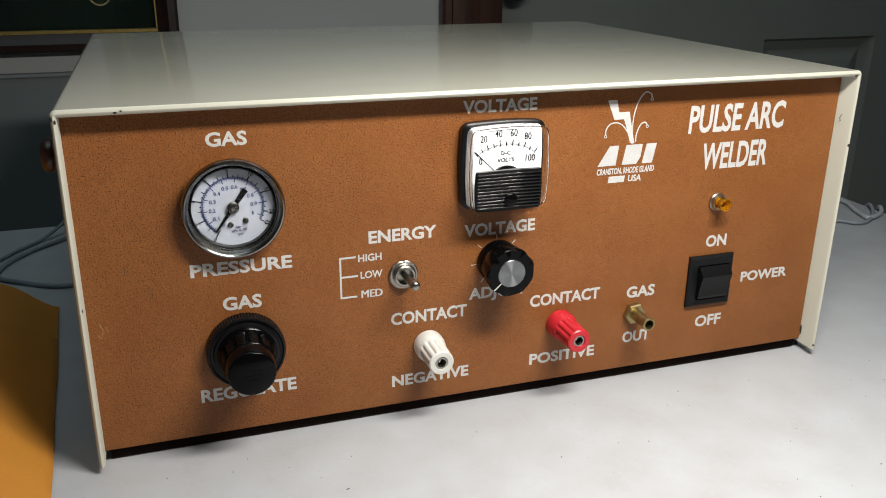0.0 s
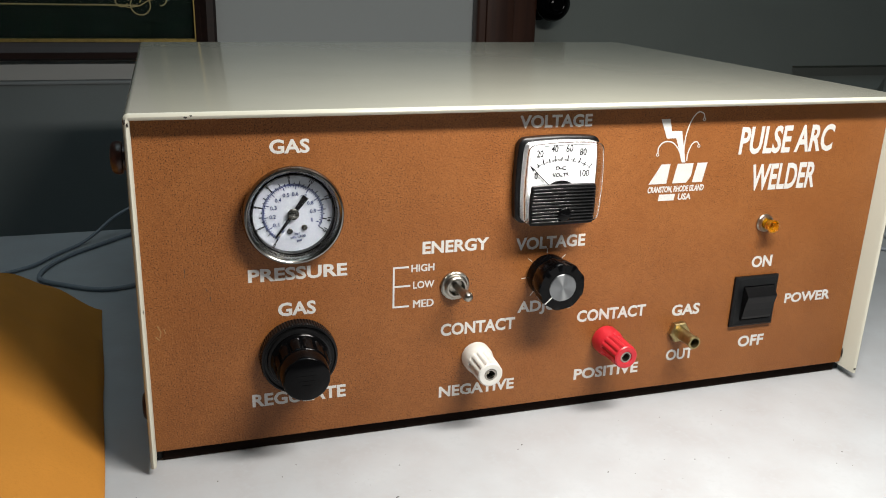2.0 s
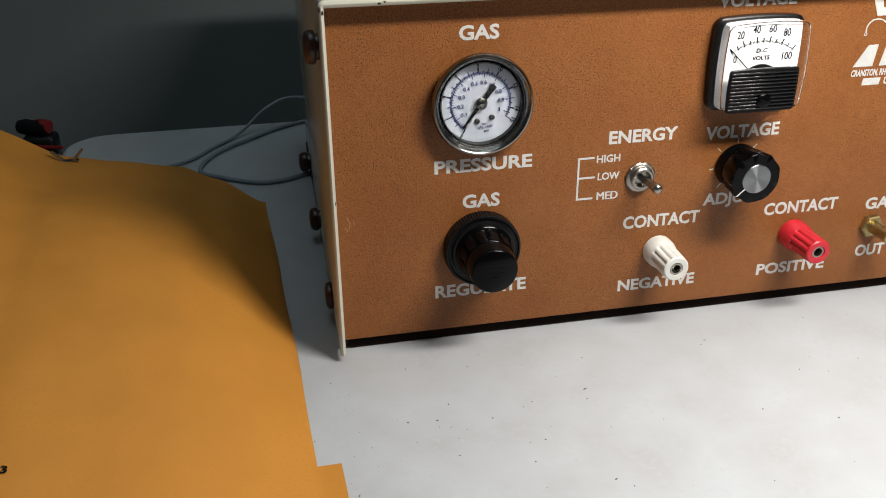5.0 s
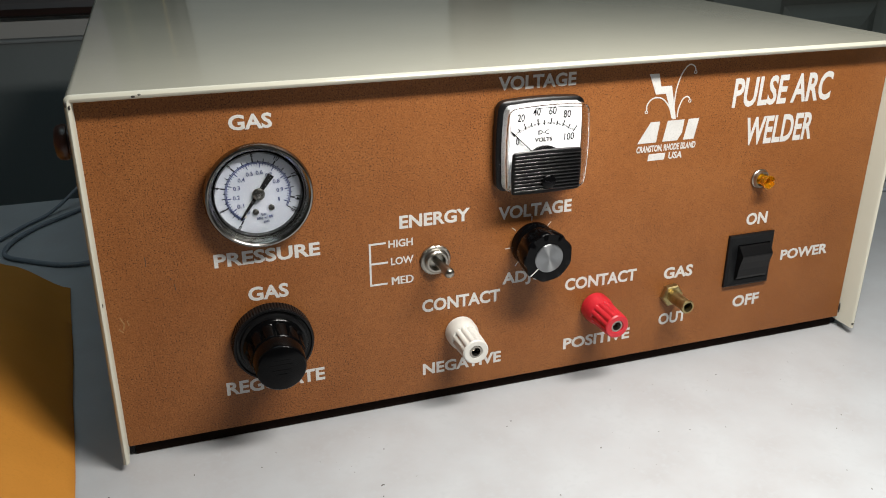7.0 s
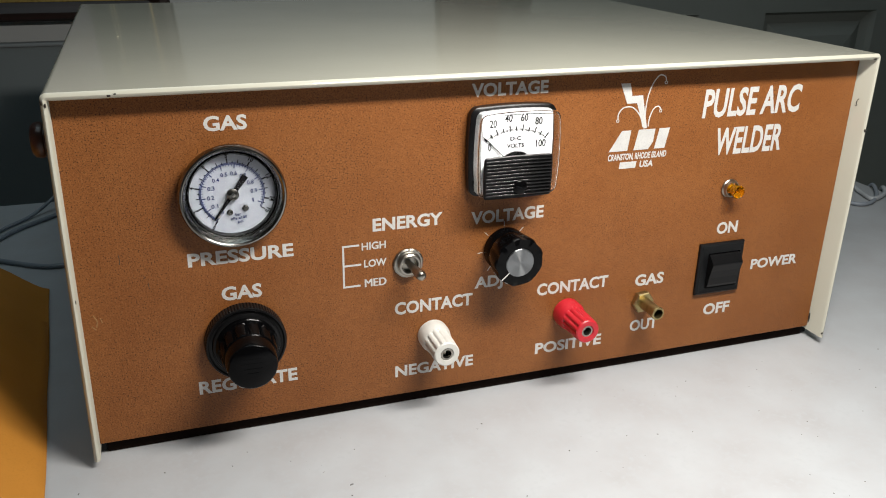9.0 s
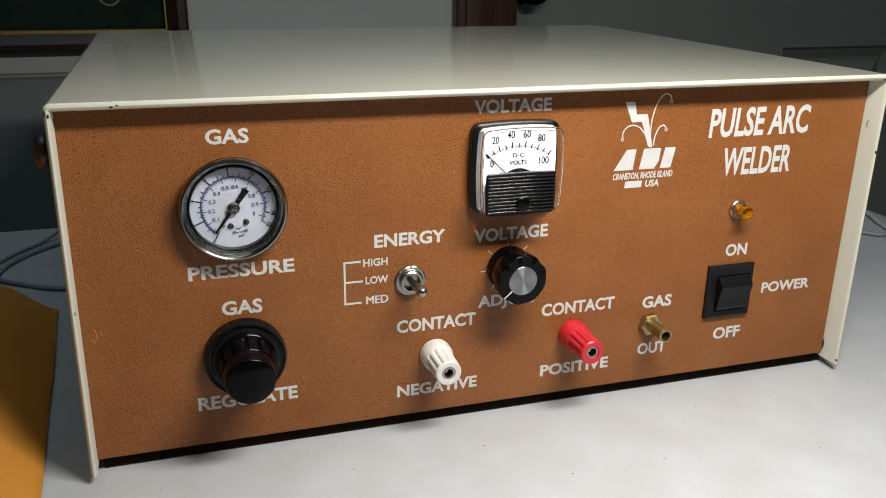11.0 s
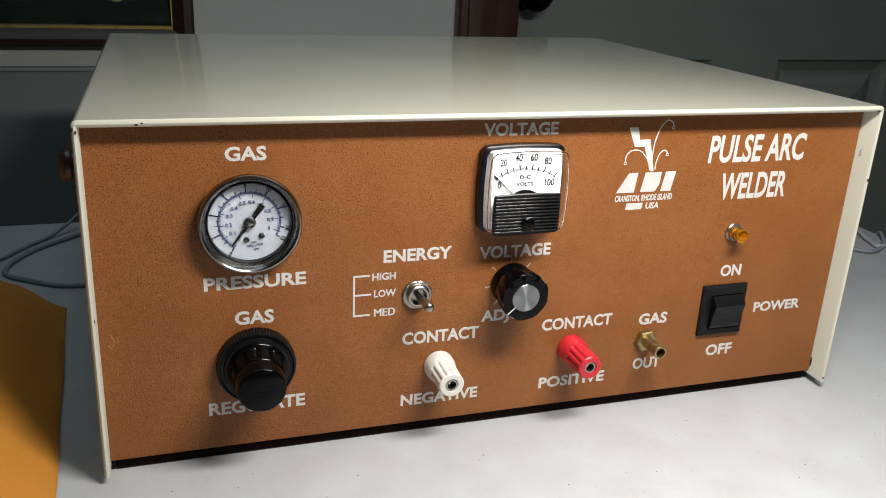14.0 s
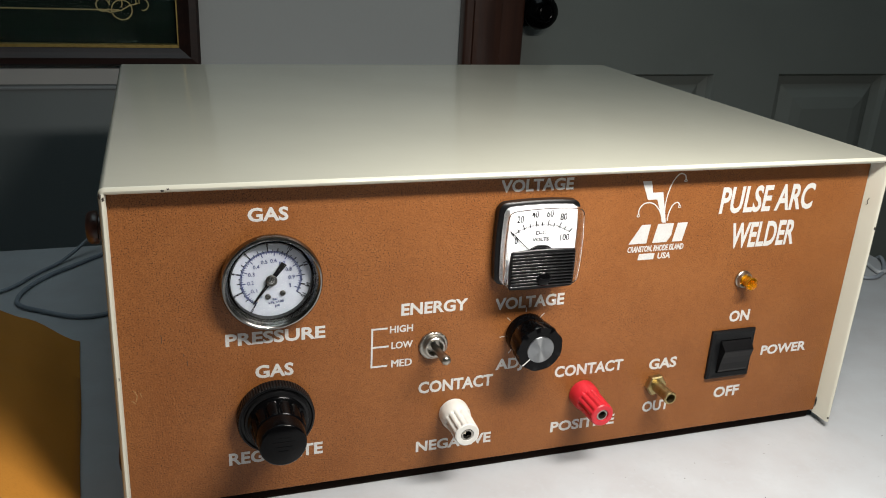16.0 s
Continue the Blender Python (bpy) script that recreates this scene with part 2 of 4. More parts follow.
def stroke(points, width, y, thick=0.0002, bm=None):
    """A flat line of some width along (x, z) points."""
    bm = bm or bmesh.new()
    pts = [Vector((p[0], p[1])) for p in points]
    left, right = [], []
    for i, p in enumerate(pts):
        d = (pts[min(i + 1, len(pts) - 1)] - pts[max(i - 1, 0)]).normalized()
        nrm = Vector((-d.y, d.x)) * width / 2
        left.append(p + nrm)
        right.append(p - nrm)
    for i in range(len(pts) - 1):
        quad = (left[i], left[i + 1], right[i + 1], right[i])
        plate([(q.x, q.y) for q in quad], y, thick, bm)
    return bm


def disc(x, z, r, n=40):
    return [(x + r * math.cos(2 * math.pi * i / n), z + r * math.sin(2 * math.pi * i / n)) for i in range(n)]


def glyphs(text, bold):
    cu = bpy.data.curves.new("letters", "FONT")
    cu.body, cu.offset, cu.fill_mode, cu.resolution_u = text, bold, "BOTH", 3
    cu.extrude = 0.02
    ob = bpy.data.objects.new("letters", cu)
    me = bpy.data.meshes.new_from_object(ob)
    bpy.data.objects.remove(ob)
    bpy.data.curves.remove(cu)
    return me


def lettering(text, x0, x1, z0, z1, y, material, parent, bold=0.022, slant=0.0, turn=0.0, depth=0.00012):
    """Words between x0 and x1 with their feet at z0 and their capitals' tops at z1, on a face at y."""
    me = glyphs(text, bold)
    ref = glyphs("H", bold)
    zs = [v.co.y for v in ref.vertices]
    low, cap = min(zs), max(zs) - min(zs)
    bpy.data.meshes.remove(ref)
    pts = [(v.co.x + slant * (v.co.y - low), v.co.y, v.co.z) for v in me.vertices]
    xa, xb = min(p[0] for p in pts), max(p[0] for p in pts)
    mx, mz = (x0 + x1) / 2, (z0 + z1) / 2
    c, s = math.cos(radians(turn)), math.sin(radians(turn))
    for v, (px, py, pz) in zip(me.vertices, pts):
        u = x0 + (px - xa) / max(xb - xa, 1e-9) * (x1 - x0) - mx
        w = z0 + (py - low) / cap * (z1 - z0) - mz
        v.co = (mx + c * u - s * w, y - depth * (0.5 + pz / 0.04), mz + s * u + c * w)
    me.materials.append(material)
    ob = new("lettering", me)
    ob.parent = parent
    return ob


def tube(name, points, radius, material, parent=None, label="", cyclic=False):
    """A round cord along a smooth line through the points."""
    pts = [Vector(p) for p in points]
    fine = []
    for i in range(len(pts) - 1):
        a, b, c, d = pts[max(i - 1, 0)], pts[i], pts[i + 1], pts[min(i + 2, len(pts) - 1)]
        for k in range(8):
            t = k / 8
            fine.append(0.5 * ((2 * b) + (c - a) * t + (2 * a - 5 * b + 4 * c - d) * t * t + (3 * b - a - 3 * c + d) * t ** 3))
    fine.append(pts[-1])
    bm = bmesh.new()
    rings = []
    for i, p in enumerate(fine):
        d = (fine[min(i + 1, len(fine) - 1)] - fine[max(i - 1, 0)]).normalized()
        side = d.cross(Vector((0, 0, 1)))
        side = side.normalized() if side.length > 1e-4 else Vector((1, 0, 0))
        up = side.cross(d)
        rings.append([bm.verts.new(p + radius * (math.cos(a) * side + math.sin(a) * up)) for a in (2 * math.pi * k / 10 for k in range(10))])
    for p, q in zip(rings, rings[1:]):
        for k in range(10):
            bm.faces.new((p[k], p[(k + 1) % 10], q[(k + 1) % 10], q[k]))
    bm.faces.new(rings[0][::-1])
    bm.faces.new(rings[-1])
    bmesh.ops.recalc_face_normals(bm, faces=bm.faces)
    return part(name, bm, material, parent, label, smooth=60)


# ---- room ----
FLOOR_Z, CEIL_Z, WALL_Y, DOOR_Y = -0.74, 1.72, 0.60, 0.63
LEFT_X, RIGHT_X, BACK_Y = -1.9, 2.1, -2.6
JAMB_L, JAMB_R, DOOR_R, DOOR_TOP = 0.362, 0.436, 1.205, 1.29


def setting(name, bm, material, label, category, smooth=None):
    return tagged(part(name, bm, material, smooth=smooth), label, category, kind="structure")


setting("floor", block(LEFT_X, RIGHT_X, BACK_Y, 0.72, FLOOR_Z - 0.08, FLOOR_Z), FLOOR_WOOD, "brown wooden floor boards under the table", "floor")
setting("ceiling", block(LEFT_X, RIGHT_X, BACK_Y, 0.72, CEIL_Z, CEIL_Z + 0.08), CEILING_PAINT, "plain white painted ceiling above the room", "ceiling")
setting("wall_south", block(LEFT_X, RIGHT_X, BACK_Y - 0.1, BACK_Y, FLOOR_Z, CEIL_Z), WALL_PAINT, "plain off-white wall behind the viewer", "wall")
setting("wall_west", block(LEFT_X - 0.1, LEFT_X, BACK_Y, 0.72, FLOOR_Z, CEIL_Z), WALL_PAINT, "plain off-white side wall", "wall")
setting("wall_east", block(RIGHT_X, RIGHT_X + 0.1, BACK_Y, 0.72, FLOOR_Z, CEIL_Z), WALL_PAINT, "plain off-white side wall", "wall")
bm = block(LEFT_X, JAMB_L + 0.02, WALL_Y, WALL_Y + 0.12, FLOOR_Z, CEIL_Z)
block(DOOR_R + 0.02, RIGHT_X, WALL_Y, WALL_Y + 0.12, FLOOR_Z, CEIL_Z, bm=bm)
block(JAMB_L + 0.02, DOOR_R + 0.02, WALL_Y, WALL_Y + 0.12, DOOR_TOP, CEIL_Z, bm=bm)
setting("wall_north", bm, WALL_PAINT, "off-white painted wall with a doorway behind the table", "wall")
RAIL_Z = 0.098
setting("dado", block(LEFT_X, JAMB_L - 0.002, WALL_Y - 0.012, WALL_Y - 0.002, FLOOR_Z, RAIL_Z - 0.001), DADO_PAINT, "slate grey painted lower part of the wall", "wall panel")
setting("trim", block(LEFT_X, JAMB_L - 0.002, WALL_Y - 0.0135, WALL_Y - 0.001, RAIL_Z - 0.001, RAIL_Z + 0.003, 0.0014, 3), TRIM_PAINT, "pale narrow ledge above the grey lower wall", "trim")


def casing():
    bm = block(JAMB_L, JAMB_R, WALL_Y - 0.02, WALL_Y - 0.001, FLOOR_Z, DOOR_TOP + 0.079, 0.004, 3)
    block(JAMB_L + 0.010, JAMB_R - 0.030, WALL_Y - 0.024, WALL_Y - 0.018, FLOOR_Z, DOOR_TOP + 0.06, 0.002, bm=bm)
    setting("door_casing", bm, CASING, "dark brown stained wooden door casing", "door casing", 40)


casing()


def moulded_panel(x0, x1, z0, z1, y, parent):
    """A sunk moulding round a raised field, as a picture-frame of sloping faces."""
    bm = bmesh.new()
    loops = []
    for inset, depth in ((0.0, 0.0), (0.004, 0.008), (0.016, 0.012), (0.024, 0.008), (0.034, 0.004), (0.05, 0.0015)):
        loops.append([bm.verts.new((x, y + depth, z)) for x, z in ((x0 + inset, z0 + inset), (x1 - inset, z0 + inset), (x1 - inset, z1 - inset), (x0 + inset, z1 - inset))])
    for p, q in zip(loops, loops[1:]):
        for i in range(4):
            bm.faces.new((p[i], p[(i + 1) % 4], q[(i + 1) % 4], q[i]))
    bm.faces.new(loops[-1])
    part("door_panel", bm, DOOR_PAINT, parent)


def door():
    d = thing("door_1", "closed grey-green painted panel door with black knob", "door", kind="structure")
    y = DOOR_Y
    cols = ((0.551, 0.742), (0.848, 1.041))
    rows = ((-0.62, 0.104), (0.235, 0.90), (0.99, 1.20))
    bm = bmesh.new()
    xs = (JAMB_R - 0.012, cols[0][0], cols[0][1], cols[1][0], cols[1][1], DOOR_R)
    zs = (FLOOR_Z + 0.006, rows[0][0], rows[0][1], rows[1][0], rows[1][1], rows[2][0], rows[2][1], DOOR_TOP - 0.003)
    for i in range(5):
        for k in range(7):
            if i in (1, 3) and k in (1, 3, 5):
                continue
            block(xs[i], xs[i + 1], y, y + 0.035, zs[k], zs[k + 1], bm=bm)
    bmesh.ops.remove_doubles(bm, verts=bm.verts, dist=1e-5)
    part("slab", bm, DOOR_PAINT, d)
    for c in cols:
        for r in rows:
            moulded_panel(c[0], c[1], r[0], r[1], y, d)
    knob = part("door_knob", turned([(0.022, 0.0), (0.022, 0.004), (0.019, 0.008), (0.010, 0.011), (0.009, 0.026), (0.015, 0.032), (0.0195, 0.041), (0.0205, 0.049), (0.0175, 0.057), (0.011, 0.060), (0.009, 0.0585), (0.0, 0.0585)], 0.4565, 0.185, 40, y), BLACK_GLOSS, d, "glossy black door knob", 50)
    part("keyhole_button", turned([(0.008, 0.0), (0.008, 0.0015), (0.006, 0.0022), (0.0, 0.0022)], 0.4565, 0.185, 24, y - 0.0586), BLACK_GLOSS, knob)


door()


def picture():
    p = thing("framed_picture", "dark mahogany picture frame with green mat and gold lines", "picture")
    x0, x1, z0, z1, y = -0.43, 0.0712, 0.119, 0.60, WALL_Y - 0.001
    bm = bmesh.new()
    loops = []
    for inset, depth in ((0.0, 0.0), (0.0, 0.017), (0.003, 0.021), (0.010, 0.022), (0.016, 0.018), (0.0215, 0.015), (0.0215, 0.006)):
        loops.append([bm.verts.new((x, y - depth, z)) for x, z in ((x0 + inset, z0 + 0.0035 + inset * 0.837), (x1 - inset, z0 + 0.0035 + inset * 0.837), (x1 - inset, z1 - inset), (x0 + inset, z1 - inset))])
    for a, b in zip(loops, loops[1:]):
        for i in range(4):
            bm.faces.new((a[i], a[(i + 1) % 4], b[(i + 1) % 4], b[i]))
    bmesh.ops.recalc_face_normals(bm, faces=bm.faces)
    part("frame", bm, MAHOGANY, p)
    bm = bmesh.new()
    i0, i1 = 0.0215, 0.0245
    for a, b, c, d in ((x0 + i0, x1 - i0, z0 + i0, z0 + i1), (x0 + i0, x1 - i0, z1 - i1, z1 - i0), (x0 + i0, x0 + i1 - 0.001, z0 + i1, z1 - i1), (x1 - i0 - 0.0012, x1 - i0, z0 + i1, z1 - i1)):
        block(a, b, y - 0.0155, y - 0.005, c, d, bm=bm)
    part("gold_fillet", bm, GOLD, p, "thin gold fillet inside the frame")
    part("mat", block(x0 + i0, x1 - i0, y - 0.006, y - 0.003, z0 + i0, z1 - i0), MAT_GREEN, p, "very dark green mat")
    part("print", block(x0 + 0.085, -0.011, y - 0.0066, y - 0.0055, 0.193, z1 - 0.085), PRINT, p, "mottled violet print")
    bm = stroke([(x0 + 0.06, 0.1768), (-0.006, 0.1768)], 0.0012, y - 0.0064)
    for dx in (0.0, 0.003):
        stroke([(0.0105 + dx, 0.183), (0.0105 + dx, z1 - 0.06)], 0.0009, y - 0.0064, bm=bm)
    for cx, cz, r, a0, a1 in ((-0.0215, 0.1815, 0.0062, 20, 330), (-0.0035, 0.1770, 0.0098, -160, 190), (-0.009, 0.1835, 0.0062, -40, 200), (0.0165, 0.1825, 0.0058, -100, 130)):
        stroke([(cx + r * math.cos(radians(a0 + (a1 - a0) * i / 26)), cz + r * math.sin(radians(a0 + (a1 - a0) * i / 26))) for i in range(27)], 0.0011, y - 0.0066 - 0.0002 * r, bm=bm)
    stroke([(-0.024, 0.1775), (-0.015, 0.1745), (-0.004, 0.1765), (0.004, 0.1815), (0.012, 0.1835)], 0.0011, y - 0.0069, bm=bm)
    part("gold_border", bm, GOLD_LINE, p, "thin gold line with scrolled corner")
    pane = part("glass", block(x0 + i0, x1 - i0, y - 0.010, y - 0.008, z0 + i0, z1 - i0), PICTURE_GLASS, p)
    pane.visible_shadow = False


picture()

# ---- table ----
TABLE_L, TABLE_R, TABLE_F, TABLE_B = -0.197, 0.669, -0.62, 0.392


def rounded_outline(x0, x1, y0, y1, r, n=8):
    pts = []
    for cx, cy, a0 in ((x1 - r, y1 - r, 0), (x0 + r, y1 - r, 90), (x0 + r, y0 + r, 180), (x1 - r, y0 + r, 270)):
        for i in range(n + 1):
            a = radians(a0 + 90 * i / n)
            pts.append((cx + r * math.cos(a), cy + r * math.sin(a)))
    return pts


def table():
    t = thing("folding_table", "pale grey moulded plastic folding table with grit specks", "table")
    bm = bmesh.new()
    loops = []
    for inset, z in ((0.006, 0.0), (0.002, -0.0015), (0.0, -0.006), (0.0, -0.04), (0.004, -0.045)):
        loops.append([bm.verts.new((x, y, z)) for x, y in rounded_outline(TABLE_L + inset, TABLE_R - inset, TABLE_F + inset, TABLE_B - inset, 0.035 - inset)])
    n = len(loops[0])
    for a, b in zip(loops, loops[1:]):
        for i in range(n):
            bm.faces.new((a[i], b[i], b[(i + 1) % n], a[(i + 1) % n]))
    bm.faces.new(loops[0])
    bm.faces.new(loops[-1][::-1])
    bmesh.ops.recalc_face_normals(bm, faces=bm.faces)
    part("tabletop", bm, TABLE, t, smooth=50)
    for x in (TABLE_L + 0.09, TABLE_R - 0.09):
        for y in (TABLE_F + 0.1, TABLE_B - 0.1):
            bm = bmesh.new()
            bmesh.ops.create_cone(bm, cap_ends=True, segments=20, radius1=0.014, radius2=0.014, depth=0.69, matrix=Matrix.Translation((x, y, -0.39)))
            part("leg", bm, DARK_STEEL, t, smooth=50)


table()

# ---- the welder ----
W, H, FRONT, BACK, FOOT = 0.400, 0.1702, -0.0095, 0.316, 0.005
welder = thing("pulse_arc_welder", "cream and copper-brown metal pulse arc welder on table", "welder")


def cover():
    """A folded sheet: two sides and a top, open in front, with soft bends."""
    side, top, r = 0.0024, 0.0031, 0.0024
    outer, inner = [(0.0, FOOT)], [(side, FOOT)]
    for cx, a0, d in ((r, 180, side), (W - r, 90, -side)):
        for i in range(7):
            a = radians(a0 - 90 * i / 6)
            outer.append((cx + r * math.cos(a), H - r + r * math.sin(a)))
            edge = d if d > 0 else W + d
            inner.append((edge + 0.0003 * math.copysign(i if d > 0 else 6 - i, d) / 6, H - top))
    outer.append((W, FOOT))
    inner.append((W - side, FOOT))
    bm = bmesh.new()
    rows = []
    # rounded lip at the front, square at the back
    for y, k in ((FRONT + 0.0012, 0.0), (FRONT + 0.0003, 0.25), (FRONT, 0.5), (FRONT + 0.0003, 0.75), (FRONT + 0.0012, 1.0)):
        rows.append([bm.verts.new((o[0] + (i_[0] - o[0]) * k, y, o[1] + (i_[1] - o[1]) * k)) for o, i_ in zip(outer, inner)])
    back_in = [bm.verts.new((p[0], BACK, p[1])) for p in inner]
    back_out = [bm.verts.new((p[0], BACK, p[1])) for p in outer]
    rows = [back_out] + rows + [back_in, back_out]
    n = len(outer)
    for a, b in zip(rows, rows[1:]):
        for i in range(n - 1):
            bm.faces.new((a[i], a[i + 1], b[i + 1], b[i]))
    for end in (0, n - 1):
        bm.faces.new([r_[end] for r_ in rows[:-1]])
    bmesh.ops.recalc_face_normals(bm, faces=bm.faces)
    for v in bm.verts:  # the near side is bent a little outwards
        k = max(0.0, 1 - v.co.x / 0.02) * max(0.0, 1 - v.co.z / 0.17) ** 0.4 * max(0.0, 1 - v.co.y / 0.3)
        v.co += Vector((-0.0017, 0, -0.0008 * k)) * k
    for v in bm.verts:  # the box leans back a little
        v.co.z -= 0.0034 * max(0.0, v.co.y) / BACK
    for v in bm.verts:  # the far front corner stands further out
        k = min(1.0, max(0.0, (v.co.x - 0.22) / 0.18)) ** 1.6
        if v.co.y < 0:
            v.co += Vector((0.0005, -0.0018, -0.0003 if v.co.z < 0.02 else 0.0)) * k
    c = part("cover", bm, CREAM, welder, "cream enamelled folded sheet-metal cover", 35)
    chips = (((0.0243, FRONT + 0.0004, 0.1683), 0.0014, 0.0006), ((0.0266, FRONT + 0.0004, 0.1687), 0.0012, 0.0005), ((0.0004, FRONT + 0.0003, 0.1668), 0.0009, 0.0012),
             ((0.0015, FRONT + 0.0002, 0.1655), 0.0006, 0.0009), ((0.3965, FRONT - 0.0014, 0.1675), 0.0016, 0.0005), ((0.3992, FRONT - 0.0016, 0.1296), 0.0009, 0.0009),
             ((0.3988, FRONT - 0.0014, 0.0075), 0.0007, 0.0007), ((0.0008, FRONT + 0.001, 0.083), 0.0007, 0.0016), ((0.3973, -0.0005, 0.0135), 0.0005, 0.0030))
    for (x, y, z), sx, sz in chips:
        bm = bmesh.new()
        bmesh.ops.create_icosphere(bm, subdivisions=2, radius=1.0)
        for v in bm.verts:
            k = 1 + 0.5 * noise.noise(v.co * 1.7 + Vector((x * 900, z * 900, 0)))
            v.co = Vector((x + v.co.x * 0.75 * sx * k, y + v.co.y * 0.0006, z + v.co.z * sz * k))
        part("paint_chip", bm, CHIP, c, "small dark chip in the paint")
    bm = bmesh.new()
    path = [(0.0045, 0.1455), (0.0052, 0.1448), (0.0058, 0.1432), (0.0049, 0.142), (0.0062, 0.1412)]
    for a, b in zip(path, path[1:]):
        q = [bm.verts.new((W - 0.00295, FRONT + u, z)) for u, z in ((a[0], a[1]), (b[0], b[1]), (b[0] + 0.0005, b[1]), (a[0] + 0.0005, a[1]))]
        bm.faces.new(q)
    part("scratch", bm, CHIP, c, "short dark scratch")
    # brown studs on the side
    for y, z, out in ((0.0035, 0.1495, 0.8), (0.0345, 0.0145, 0.6), (0.1330, 0.0162, 0.85), (0.2505, 0.0130, 1.0)):
        bm = bmesh.new()
        prof = [(0.0055, 0.0), (0.0055, 0.0022), (0.0068, 0.0026), (0.0072, 0.0042), (0.0068, 0.0068), (0.0056, 0.0082), (0.0030, 0.0088), (0.0, 0.0088)]
        turned([(r, d * out) for r, d in prof], 0, 0, 28, bm=bm)
        bmesh.ops.transform(bm, matrix=Matrix.Translation((0.0, y, z - 0.0034 * y / BACK)) @ Matrix.Rotation(radians(-90), 4, "Z"), verts=bm.verts)
        part("side_stud", bm, BROWN_RUBBER, c, "round brown side stud", 40)


cover()

# chassis: front panel with a dark strip for the shade at its foot, base plate, back plate and feet
bm = block(0.0009, 0.3974, 0.0, 0.0018, 0.0072, H - 0.0033, 0.0004)
panel = part("front_panel", bm, COPPER, welder, "copper-brown speckled front panel with white lettering")
part("foot_shade_strip", block(0.0034, 0.3966, 0.0034, 0.0050, 0.0004, 0.0071, 0.0004), FOOT_SHADE, welder, "dark brown strip standing in for the shade under the front panel")
# black strips in place of the shaded gap between cover sides and table
for x in (0.0012, W - 0.0012):
    part("gap_shade_strip", block(x - 0.0022, x + 0.0022, 0.004, BACK - 0.006, 0.0004, 0.0064, 0.0009), BLACK_MATT, welder, "black strip standing in for the shaded gap along the cover's foot")
part("base_plate", block(0.0034, 0.3966, 0.0022, BACK - 0.004, 0.0072, 0.0090), COPPER, welder)
part("back_plate", block(0.0034, 0.3966, BACK - 0.004, BACK - 0.002, 0.0098, H - 0.009), DARK_STEEL, welder)
for x in (0.03, 0.37):
    for y in (0.09, BACK - 0.03):
        bm = bmesh.new()
        bmesh.ops.create_cone(bm, cap_ends=True, segments=24, radius1=0.009, radius2=0.011, depth=0.0073, matrix=Matrix.Translation((x, y, 0.00365)))
        part("foot", bm, BLACK_MATT, welder, smooth=40)

WORDS = (
    ("GAS", 0.0589, 0.0767, 0.1494, 0.1557), ("PRESSURE", 0.0472, 0.0933, 0.0894, 0.0957), ("GAS", 0.0602, 0.0781, 0.0713, 0.0780),
    ("REGULATE", 0.0465, 0.0921, 0.0250, 0.0317), ("ENERGY", 0.1303, 0.1645, 0.0971, 0.1034), ("HIGH", 0.1249, 0.1366, 0.0883, 0.0920),
    ("LOW", 0.1259, 0.1368, 0.0795, 0.0832), ("MED", 0.1262, 0.1366, 0.0694, 0.0733), ("CONTACT", 0.1408, 0.1811, 0.0523, 0.0589),
    ("NEGATIVE", 0.1409, 0.1826, 0.0175, 0.0237), ("VOLTAGE", 0.1774, 0.2157, 0.1573, 0.1634), ("VOLTAGE", 0.1791, 0.2174, 0.0953, 0.1017),
    ("ADJUST", 0.1821, 0.2139, 0.0610, 0.0671), ("CONTACT", 0.2166, 0.2577, 0.0521, 0.0587), ("POSITIVE", 0.2177, 0.2569, 0.0179, 0.0242),
    ("GAS", 0.2744, 0.2920, 0.0498, 0.0563), ("OUT", 0.2742, 0.2915, 0.0226, 0.0292), ("ON", 0.3220, 0.3353, 0.0745, 0.0812),
    ("OFF", 0.3209, 0.3381, 0.0257, 0.0325), ("POWER", 0.3485, 0.3802, 0.0505, 0.0565))
for text, x0, x1, z0, z1 in WORDS:
    if text == "MED":  # thin outlines, printed twice with a small slip
        lettering(text, x0 + 0.00015, x1 + 0.00015, z0, z1, -0.00005, WHITE_INK, panel, 0.0)
        x0, x1 = x0 - 0.00015, x1 - 0.00015
    lettering(text, x0, x1, z0, z1, 0.0, WHITE_INK, panel, 0.03 if z1 - z0 > 0.005 else 0.0 if text == "MED" else 0.022)
lettering("PULSE ARC", 0.3028, 0.3628, 0.1397, 0.1543, 0.0, WHITE_INK, panel, 0.026, 0.06)
lettering("WELDER", 0.3134, 0.3547, 0.1194, 0.1338, 0.0, WHITE_INK, panel, 0.026, 0.06)
lettering("CRANSTON, RHODE ISLAND", 0.2508, 0.2842, 0.1212, 0.1245, 0.0, WHITE_INK, panel, 0.03, 0.1)
lettering("USA", 0.2692, 0.2769, 0.1167, 0.1201, 0.0, WHITE_INK, panel, 0.03, 0.1)

bm = stroke([(0.1237, 0.0910), (0.1158, 0.0910)], 0.0009, -0.00012)
stroke([(0.1161, 0.0914), (0.1161, 0.0701)], 0.0009, -0.00014, bm=bm)
stroke([(0.1158, 0.0812), (0.1245, 0.0812)], 0.0009, -0.00012, bm=bm)
stroke([(0.1158, 0.0705), (0.1240, 0.0705)], 0.0009, -0.00012, bm=bm)
part("bracket_mark", bm, WHITE_INK, panel, "white printed bracket")


